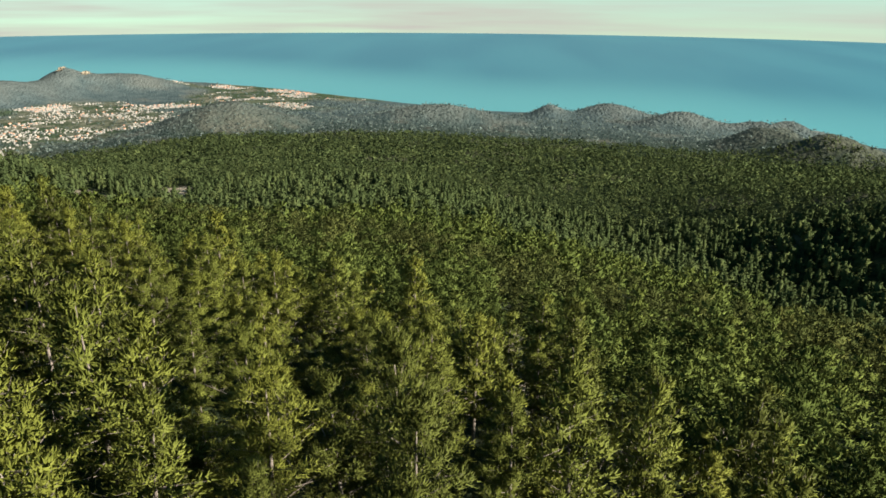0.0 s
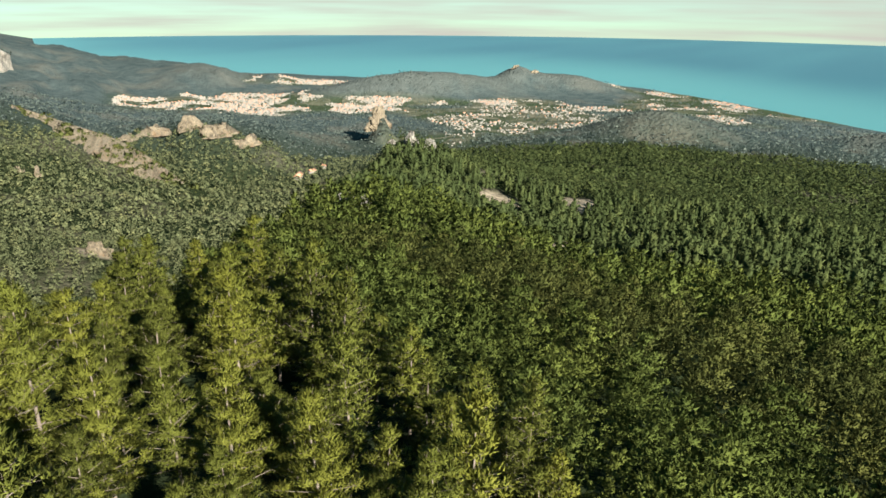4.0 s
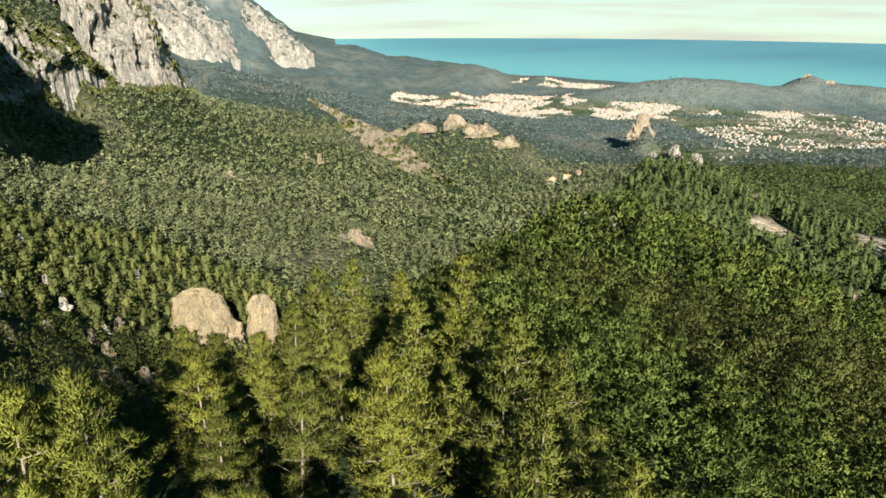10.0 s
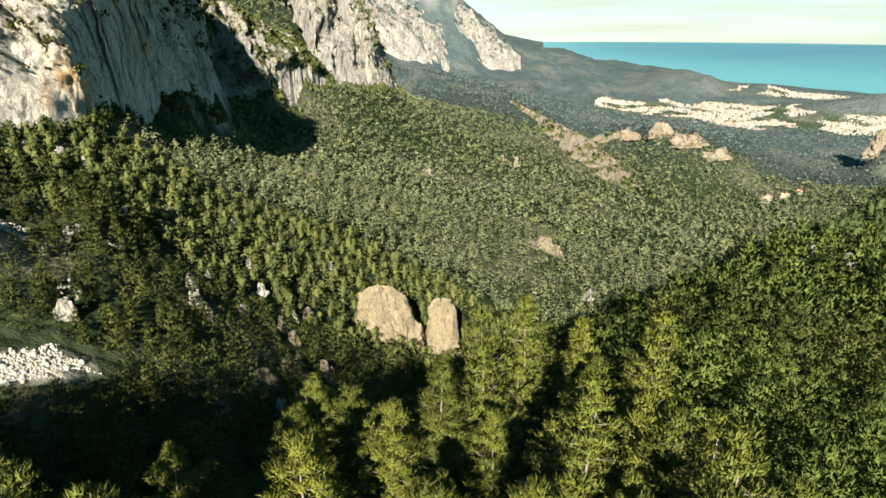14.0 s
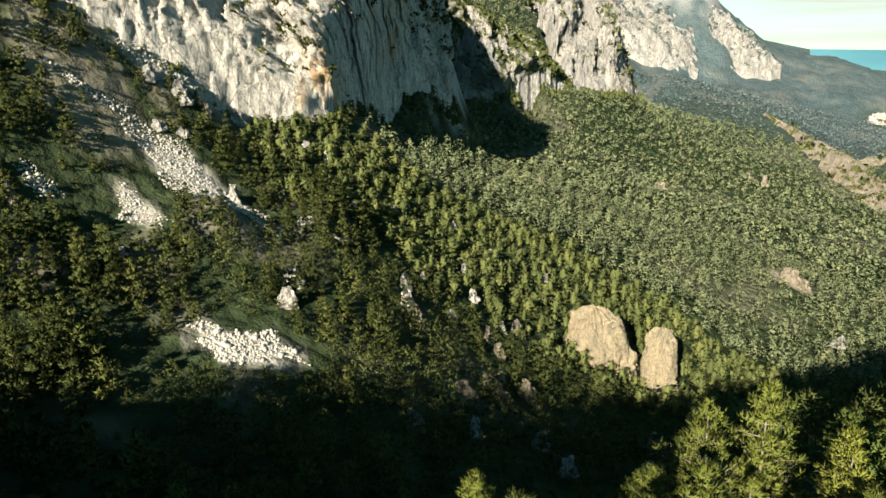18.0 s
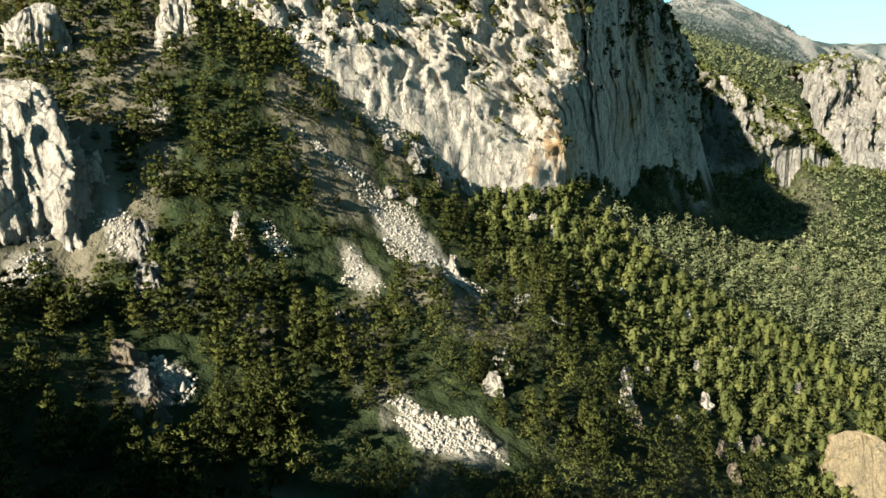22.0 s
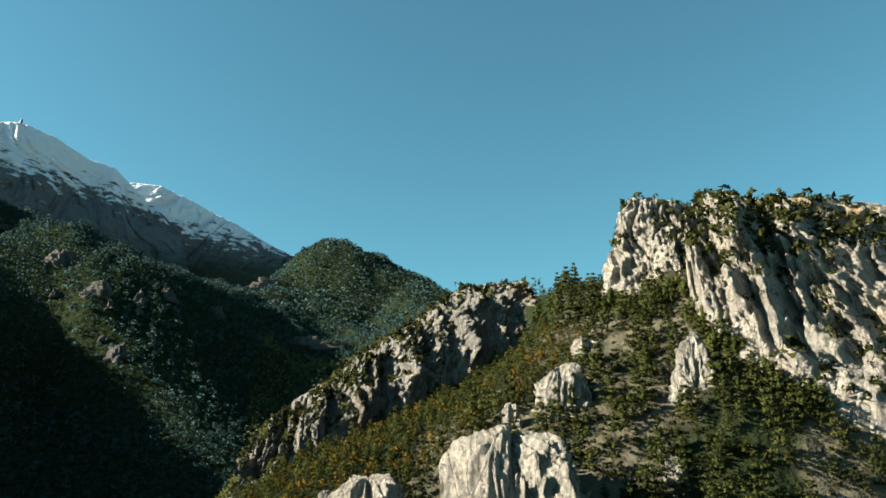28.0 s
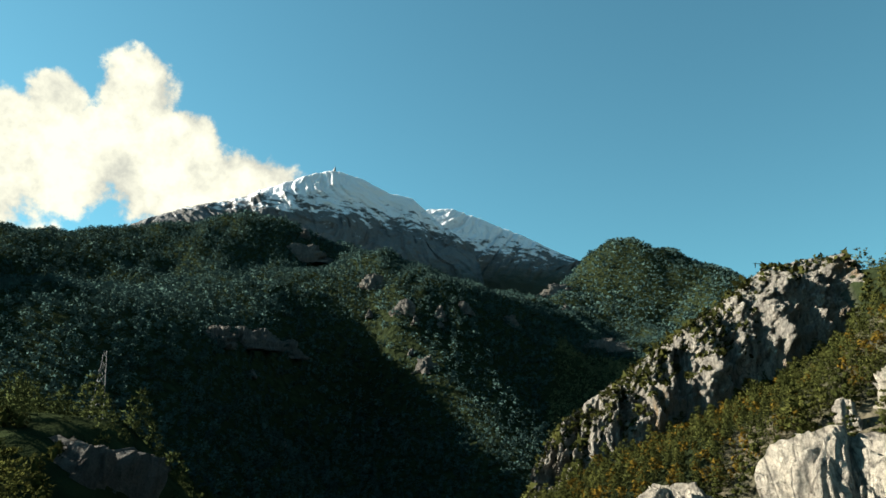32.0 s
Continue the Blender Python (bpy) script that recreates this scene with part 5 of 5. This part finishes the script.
SIZES = ((12, 3.0), (14, 3.3), (10, 2.8), (14.5, 3.4), (8.5, 2.5), (11.5, 3.2), (13.5, 2.9))
PINES = [pine_parts(100 + k, h, r, 108, 0.31, 0.068) for k, (h, r) in enumerate(SIZES)]
PINES_MID = [pine_parts(200 + k, h, r, 36, 0.41, 0.125) for k, (h, r) in enumerate(SIZES)]


def near_keep(x, y):
    dx, dy = x - CENTRE[0], y - CENTRE[1]
    r, a = np.hypot(dx, dy), np.degrees(np.arctan2(-dx, dy))
    return (r < 130) & ((r < 102) | ((a > -170) & (a < 120))) & wooded(x, y)


near_keep.reach = 130.0
nx, ny = scatter(5.3, near_keep)
ok = ~firs(nx, ny)
nx, ny = nx[ok], ny[ok]
way = along([(22, 0), (36, 8), (48, 10), (60, 25), (68, 45), (70, 65), (74, 85)], 4)
hidden = nx < 18 + np.where((ny > 20) & (ny < 76), (ny - 20) * 0.6, 0)
hidden &= ~((nx > 4) & (ny > -30) & (ny < 22))
order = np.argsort(np.hypot(nx[:, None] - way[:, 0], ny[:, None] - way[:, 1]).min(1) + 100 * hidden)
nz, low_side = ground_z(nx, ny), shorter(nx, ny)
for n, k in enumerate(order[:300]):
    p = (PINES if n < 90 else PINES_MID)[TREE_SEED.integers(0, len(PINES))]
    tree = tagged(new("pine_tree"), "yellow-green pine with feathery needle tufts and grey branches", "tree", "pines on the ridge")
    part("trunk", p[0], tree, "slender grey-brown trunk with thin upswept branches")
    part("crown", p[1], tree)
    g = TREE_SEED.uniform(0.62, 1.15) * low_side[k]
    tree.matrix_basis = pose(nx[k], ny[k], nz[k], TREE_SEED.uniform(-4, 4), TREE_SEED.uniform(-4, 4), TREE_SEED.uniform(0, 360)) @ Matrix.Diagonal((g, g, g * TREE_SEED.uniform(0.9, 1.1), 1))
rest = order[300:700]
grove("ridge_forest", nx[rest], ny[rest], 0, 34, 0.18, NEEDLES, "pine forest of yellow-green crowns covering the ridge", (7.0, 14.0), 0.27, fine=2)
rest = order[700:]
west = nx[rest] < 12
rest, shady = rest[~west], rest[west]
grove("ridge_forest", nx[rest], ny[rest], 0, 28, 0.25, NEEDLES_MID, "pine forest of yellow-green crowns around the ridge", (6.5, 13.0), 0.28, fine=1)
near_crest = (nx[shady] > -42) & (np.hypot(nx[shady][:, None] - CREST[:, 0], ny[shady][:, None] - CREST[:, 1]).min(1) < 14)
tops, low_ones = shady[near_crest], shady[~near_crest]
# Tall pines set on the crest mainly to cast its shadow down the slope.
grove("crest_trees", nx[tops], ny[tops], 0, 28, 0.25, NEEDLES_MID, "pines along the narrow crest of the ridge", (7.0, 11.0), 0.28, fine=1)
grove("ridge_scrub", nx[low_ones], ny[low_ones], 9, 10, 0.8, SHRUB, "low olive scrub on the stony ridge", (1.2, 3.2), 0.6)
mx, my = scatter(5.4, Zone(130, 240, -135, 75))
ok, top = ~firs(mx, my), hill_top(mx, my)
top = ok & top & (TREE_SEED.random(len(mx)) < 0.72)
grove("slope_forest", mx[top], my[top], 0, 11, 0.5, NEEDLES, "dense pine forest on the plateau", (7.0, 13.0), 0.29, 0.15, fine=1, peaks=(0.25, 0.45), dense=0.62)
top = hill_top(mx, my)
grove("slope_forest", mx[ok & ~top], my[ok & ~top], 0, 12, 0.42, NEEDLES_MID, "olive-green pine forest on the slope below the cliff", (4.5, 10.0), 0.35, 0.25, fine=1, peaks=(0.28, 0.5), dense=0.62)
mx, my = scatter(6.3, Zone(240, 460, -135, 0))
ok = hill_top(mx, my)
grove("plateau_forest", mx[ok], my[ok], 9, 9, 0.9, NEEDLES_PLAT, "dense green pine forest on the plateau", (6.5, 12.0), 0.3, 0.15, peaks=(0.28, 0.45))
mx, my = scatter(5.2, Zone(240, 360, -135, 75))
ok = ~firs(mx, my) & ~hill_top(mx, my)
grove("slope_forest", mx[ok], my[ok], 11, 10, 0.75, NEEDLES_FAR, "dense pine forest on the valley slopes and plateau", (4.0, 8.5), 0.44, 0.2)
fx_, fy_ = plot(5.3, -215, 45, 100, 310)
ok = wooded(fx_, fy_) & firs(fx_, fy_) & (TREE_SEED.random(len(fx_)) < 0.85)
grove("fir_forest", fx_[ok], fy_[ok], 0, 20, 0.34, FIR_SHADED, "dark green firs and pines, the gully's shade deepening their colour", (6.0, 13.5), 0.24, 0.1, fine=2, peaks=(0.14, 0.3), dense=0.62)
fx_, fy_ = plot(4.0, -215, 45, 100, 310)
ok = firs(fx_, fy_) & (fbm(fx_ / 9, fy_ / 9, fx_ * 0 + 3, 2) > -0.2) & (inside(fx_, fy_, OPEN + [q[:5] for q in SCREES]) < 0)
for ring in BARE:
    ok &= ~within(fx_, fy_, ring)
grove("gully_scrub", fx_[ok], fy_[ok], 3, 8, 0.8, SHRUB, "dark low scrub between the firs of the gully", (1.5, 3.4), 0.6)
mx, my = scatter(6.8, Zone(360, 600, -130, 75))
ok = ~hill_top(mx, my) | (np.hypot(mx - CENTRE[0], my - CENTRE[1]) > 460)
side = eastern(mx, my)
grove("valley_forest", mx[ok & ~side], my[ok & ~side], 7, 8, 0.75, NEEDLES_VALLEY_HAZE, "pine forest on the valley's slopes", (5.5, 11.5), 0.36, 0.25, peaks=(0.28, 0.48))
grove("plateau_forest", mx[ok & side], my[ok & side], 7, 8, 0.75, NEEDLES_PLAT, "dense pine forest on the far plateau", (6.0, 11.5), 0.35, 0.15, peaks=(0.28, 0.48))
mx, my = scatter(8.6, Zone(600, 1100, -128, 75))
side = eastern(mx, my)
grove("far_forest", mx[~side], my[~side], 4, 6, 1.0, NEEDLES_VALLEY_HAZE, "distant dense pine forest", (4.5, 9.5), 0.55)
grove("far_forest", mx[side], my[side], 4, 6, 1.0, NEEDLES_PLAT, "distant dense pine forest of the plateau", (4.5, 9.5), 0.55)
mx, my = scatter(5.6, Zone(130, 330, 75, 118))
grove("west_forest", mx, my, 0, 14, 0.4, NEEDLES_PLAT, "dark forest of oak and pine below the rock ledge", (4.0, 8.5), 0.34, 0.3, fine=1, peaks=(0.3, 0.55))
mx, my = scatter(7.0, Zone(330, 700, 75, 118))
grove("west_forest", mx, my, 6, 8, 0.85, WEST_SHADED, "forest of oak and pine in the shaded valley, shade and haze in its leaf colour", (4.0, 8.5), 0.5, 0.3)
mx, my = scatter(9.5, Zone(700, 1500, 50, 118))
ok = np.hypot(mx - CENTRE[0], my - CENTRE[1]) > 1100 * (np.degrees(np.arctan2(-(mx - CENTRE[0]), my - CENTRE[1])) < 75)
grove("west_forest", mx[ok], my[ok], 4, 8, 1.0, WEST_SHADED, "forest on the western hills, shade and blue haze in its leaf colour", (4.5, 9.5), 0.58)


tx_, ty_ = plot(21.0, 700, 2150, 350, 1600)
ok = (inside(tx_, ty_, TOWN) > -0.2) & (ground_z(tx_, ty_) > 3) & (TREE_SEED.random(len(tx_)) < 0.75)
grove("town_trees", tx_[ok], ty_[ok], 2, 6, 1.3, NEEDLES_HAZE, "garden and street trees between the houses", (3.0, 7.0), 0.7)
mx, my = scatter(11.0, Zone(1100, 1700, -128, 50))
grove("distant_forest", mx, my, 1, 6, 1.2, NEEDLES_HAZE, "far forest on hills and valley", (3.0, 6.0), 0.9)
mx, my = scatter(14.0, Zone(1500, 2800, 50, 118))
grove("mountain_forest", mx, my, 1, 9, 1.2, WEST_SHADED, "forest on the far hills, shade and blue haze in its leaf colour", (5.0, 11.0), 0.9)


def scrub_on(name, face, share, material, label, size, seed, least=0.35):
    """Bushes on the ledges of a rock face."""
    rng = np.random.default_rng(seed)
    du, dv = np.gradient(face, axis=1), np.gradient(face, axis=0)
    n = np.cross(du, dv)
    n /= np.linalg.norm(n, axis=2)[:, :, None] + 1e-9
    up = np.abs(n[:, :, 2])
    s = np.linspace(0, 1, face.shape[0])[:, None]
    spots = fbm(face[:, :, 0] / 24, face[:, :, 1] / 24, face[:, :, 2] / 24, 3)
    pick = (rng.random(up.shape) < share * smoothstep(least, least + 0.3, up + 0.25 * spots + 0.55 * (s - 0.62))) & (spots > -0.35)
    p = face[pick]
    grow = size * rng.gamma(3, 0.33, len(p)) * 0.9
    v, m = shingled(rng, np.repeat(p, 2, 0) + rng.normal(0, 0.35, (len(p) * 2, 3)) * np.repeat(grow, 2)[:, None] + np.array([0, 0, 0.3]) * size, np.repeat(grow, 2) * 0.8, 7, 1.1, -1e6)
    me = leafy_mesh(name, v, m, material)
    attribute(me, "tone", np.repeat(rng.random(len(p)), 42))
    return tagged(new(name, me), label, "scrub", kind="stuff")


scrub_on("cliff_scrub", FACES["main"], 0.11, SHRUB, "dark low scrub on the cliff's ledges", 1.35, 5, 0.26)
scrub_on("ridge_scrub", FACES["ridge"], 0.11, SHRUB, "dark scrub on the rocky ridge", 1.0, 6)
scrub_on("pillar_scrub", FACES["pillar"], 0.05, SHRUB, "scrub on the pillar's top and ledges", 1.3, 7)
scrub_on("slope_scrub", FACES["broken"], 0.75, NEEDLES_FAR, "trees and scrub on the broken cliffs", 1.35, 8, 0.1)
scrub_on("tower_scrub", FACES["tower"], 0.1, NEEDLES_FAR, "scattered scrub on the pale tower", 2.6, 8, 0.45)
scrub_on("massif_scrub", FACES["massif"], 0.22, NEEDLES_HAZE, "scattered trees on the far mountain face", 3.0, 9)
scrub_on("spur_scrub", FACES["brown"], 0.14, NEEDLES_FAR, "scrub on the brown spur", 2.6, 10)


mx, my = plot(4.2, -230, 60, 285, 760)
keep = scrubby(mx, my, ground_z(mx, my)) & (fbm(mx / 30, my / 30, mx * 0, 3) > -0.35)
grove("mountain_scrub", mx[keep], my[keep], 3, 6, 1.3, SHRUB, "low dark scrub on the stony mountain top", (2.0, 4.5), 0.45)
mx, my = plot(3.2, -222, -148, 124, 258)
keep = (ground_z(mx, my) > 222) & (inside(mx, my, CLEAR) < 0)
for ring in BARE:
    keep &= ~within(mx, my, ring)
red = TREE_SEED.random(len(mx)) < 0.08 + 0.26 * (fbm(mx / 20, my / 20, mx * 0, 2) > 0.2)
grove("autumn_scrub", mx[keep & red], my[keep & red], 7, 9, 1.1, AUTUMN, "orange-brown autumn shrubs on the slope", (3.0, 5.5), 0.38)
grove("green_scrub", mx[keep & ~red], my[keep & ~red], 0, 14, 0.4, FIR_SHADED, "green and olive shrubs and small pines on the slope", (3.0, 8.0), 0.3, 0.3, fine=1, peaks=(0.22, 0.45))


feet_x, feet_y, dark = [], [], []
# Flag 1 picks the fir colour that has shade put into it.
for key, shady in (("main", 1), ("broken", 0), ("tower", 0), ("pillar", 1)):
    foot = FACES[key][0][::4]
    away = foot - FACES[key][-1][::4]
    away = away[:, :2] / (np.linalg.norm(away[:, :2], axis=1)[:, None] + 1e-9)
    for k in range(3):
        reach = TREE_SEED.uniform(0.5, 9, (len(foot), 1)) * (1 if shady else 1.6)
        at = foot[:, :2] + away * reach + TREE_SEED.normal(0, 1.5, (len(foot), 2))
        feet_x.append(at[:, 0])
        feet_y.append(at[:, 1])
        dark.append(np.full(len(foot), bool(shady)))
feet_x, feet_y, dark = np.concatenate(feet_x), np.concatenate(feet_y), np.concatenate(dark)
grove("cliff_foot_trees", feet_x[dark], feet_y[dark], 10, 8, 1.0, FIR_SHADED, "trees and bushes along the cliff's foot, shade put into their colour", (2.5, 8.0), 0.34, 0.4)
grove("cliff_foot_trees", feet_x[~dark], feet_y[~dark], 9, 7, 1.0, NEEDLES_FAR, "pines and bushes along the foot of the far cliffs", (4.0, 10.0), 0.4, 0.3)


# ---- town and small things ----
def house_mesh(boxes):
    """Small flat-roofed or gabled blocks, in one mesh."""
    out_v, out_f = [], []
    cube = np.array([(-1, -1, 0), (1, -1, 0), (1, 1, 0), (-1, 1, 0), (-1, -1, 1), (1, -1, 1), (1, 1, 1), (-1, 1, 1)], float)
    quad = np.array([(0, 1, 5, 4), (1, 2, 6, 5), (2, 3, 7, 6), (3, 0, 4, 7), (4, 5, 6, 7)])
    for n, (x, y, z, a, b, h, turn) in enumerate(boxes):
        c, s = math.cos(turn), math.sin(turn)
        v = cube * (a, b, h)
        out_v.append(np.stack([v[:, 0] * c - v[:, 1] * s + x, v[:, 0] * s + v[:, 1] * c + y, v[:, 2] + z], 1))
        out_f.append(quad + 8 * n)
    return np.concatenate(out_v), np.concatenate(out_f)


rng = np.random.default_rng(77)
tx, ty = [], []
bar = []
for (ax, ay, a, b, turn), room, least in zip(TOWN, (3.4, 15, 8, 8, 5, 5, 5, 6), (-0.25, 0.12, 0.1, 0.1, -0.1, -0.2, -0.2, -0.1)):
    n = int(a * b / room)
    bar.append(np.full(n, least))
    r, th = np.sqrt(rng.random(n)) * 1.25, rng.uniform(0, 6.283, n)
    c, s = math.cos(radians(turn)), math.sin(radians(turn))
    tx.append(ax + r * np.cos(th) * a * c - r * np.sin(th) * b * s)
    ty.append(ay + r * np.cos(th) * a * s + r * np.sin(th) * b * c)
tx, ty = np.concatenate(tx), np.concatenate(ty)
tz = ground_z(tx, ty)
dense = fbm(tx / 130, ty / 130, tx * 0 + 2, 3) + 0.9 * fbm(tx / 45, ty / 45, tx * 0 + 5, 2)
keep = (tz > 2) & (tz < 22) & (dense + rng.uniform(-0.25, 0.25, len(tx)) > np.concatenate(bar)) & (inside(tx, ty, TOWN) + 0.5 * fbm(tx / 140, ty / 140, tx * 0, 3) > -0.02)
tx, ty, tz = tx[keep], ty[keep], tz[keep]
sizes = rng.gamma(2.5, 0.32, (len(tx), 2)) + 0.35
v, f = house_mesh(zip(tx, ty, tz - 1, sizes[:, 0], sizes[:, 1], rng.uniform(1.8, 3.6, len(tx)), rng.uniform(0, 3.1, len(tx))))
tagged(new("town_houses", mesh_from("town_houses", v, f, WALLS)), "white houses and apartment blocks of a coastal town", "houses", kind="stuff")
roofs = rng.random(len(tx)) < 0.08
v, f = house_mesh(zip(tx[roofs], ty[roofs], tz[roofs] + 2.6, sizes[roofs, 0] + 0.3, sizes[roofs, 1] + 0.3, np.full(roofs.sum(), 0.9), rng.uniform(0, 3.1, roofs.sum())))
tagged(new("town_roofs", mesh_from("town_roofs", v, f, TILES)), "red-tiled roofs in the coastal town", "roofs", kind="stuff")


def gabled(name, x, y, a, b, h, turn, label):
    """A plain gabled farm building with walls and a pitched roof with eaves."""
    z = float(ground_z(x, y)[0]) - 0.5
    house = tagged(new(name), label, "house")
    house.matrix_basis = pose(x, y, z, 0, 0, turn)
    w = np.array([(-a, -b, 0), (a, -b, 0), (a, b, 0), (-a, b, 0), (-a, -b, h), (a, -b, h), (a, b, h), (-a, b, h)], float)
    part("wall", mesh_from("wall", w, [(0, 1, 5, 4), (1, 2, 6, 5), (2, 3, 7, 6), (3, 0, 4, 7)], WALLS), house)
    e = 0.5
    r = np.array([(-a - e, -b - e, h - 0.1), (a + e, -b - e, h - 0.1), (a + e, 0, h + b * 0.6), (-a - e, 0, h + b * 0.6), (-a - e, b + e, h - 0.1), (a + e, b + e, h - 0.1)], float)
    r = np.concatenate([r, r + np.array([0, 0, 0.25])])
    part("roof", mesh_from("roof", r, [(0, 1, 2, 3), (3, 2, 5, 4), (6, 9, 8, 7), (9, 10, 11, 8), (0, 6, 7, 1), (4, 5, 11, 10), (0, 3, 9, 6), (3, 4, 10, 9), (1, 7, 8, 2), (2, 8, 11, 5)], TILES), house)
    return house


gabled("farm_building", 703, 791, 14, 5, 5, 40, "long white farm building in the valley")
gabled("farm_building", 736, 800, 6, 4, 4, 10, "small white farm building with tiled roof in the valley")
gabled("farm_building", 770, 812, 7, 3.5, 4, 60, "small farm building with tiled roof among trees")


def summit_station(x, y, z):
    """A small building with a mast on the snowy summit."""
    top = tagged(new("summit_station"), "small pale station building with a mast on the snowy summit", "station")
    top.matrix_basis = pose(x, y, z, 0, 0, 25)
    for name, a, b, h, low in (("building", 7, 5, 9, -6), ("tower", 2.5, 2.5, 15, -6)):
        v, f = house_mesh([(0 if name == "building" else 5, 0, low, a, b, h - low, 0)])
        part(name, mesh_from(name, v, f, STEEL), top)
    v, f = sticks(np.array([(5.0, 0, 15.0)]), np.array([(5.0, 0, 27.0)]), np.array([0.9]), np.array([0.5]))
    part("mast", mesh_from("mast", v, f, STEEL), top)


summit_station(-3891, -318, 1879)


def pylon(x, y, turn, tall):
    """A lattice power pylon: four legs drawn together, braces and three arms."""
    z = float(ground_z(x, y)[0]) - 0.5
    top = tagged(new("power_pylon"), "grey steel lattice power pylon on the wooded slope", "pylon")
    top.matrix_basis = pose(x, y, z, 0, 0, turn)
    legs = [(sx * 3.2, sy * 3.2) for sx in (-1, 1) for sy in (-1, 1)]
    for lx, ly in legs:
        v, f = sticks(np.array([(lx, ly, 0.0)]), np.array([(lx * 0.15, ly * 0.15, tall)]), np.array([0.22]), np.array([0.14]))
        part("leg", mesh_from("leg", v, f, STEEL), top)
    for k in range(6):
        za, zb = tall * k / 7, tall * (k + 1) / 7
        ra, rb = 3.2 * (1 - 0.85 * za / tall), 3.2 * (1 - 0.85 * zb / tall)
        a = np.array([(-ra, -ra, za), (ra, -ra, za), (ra, ra, za), (-ra, ra, za)])
        b = np.array([(rb, -rb, zb), (rb, rb, zb), (-rb, rb, zb), (-rb, -rb, zb)])
        v, f = sticks(a, b, np.full(4, 0.1), np.full(4, 0.1))
        part("brace", mesh_from("brace", v, f, STEEL), top)
    for za in (0.72, 0.84, 0.95):
        v, f = sticks(np.array([(-6.0, 0, tall * za)]), np.array([(6.0, 0, tall * za)]), np.array([0.16]), np.array([0.16]))
        part("arm", mesh_from("arm", v, f, STEEL), top)


pylon(-260, -34, 20, 34)
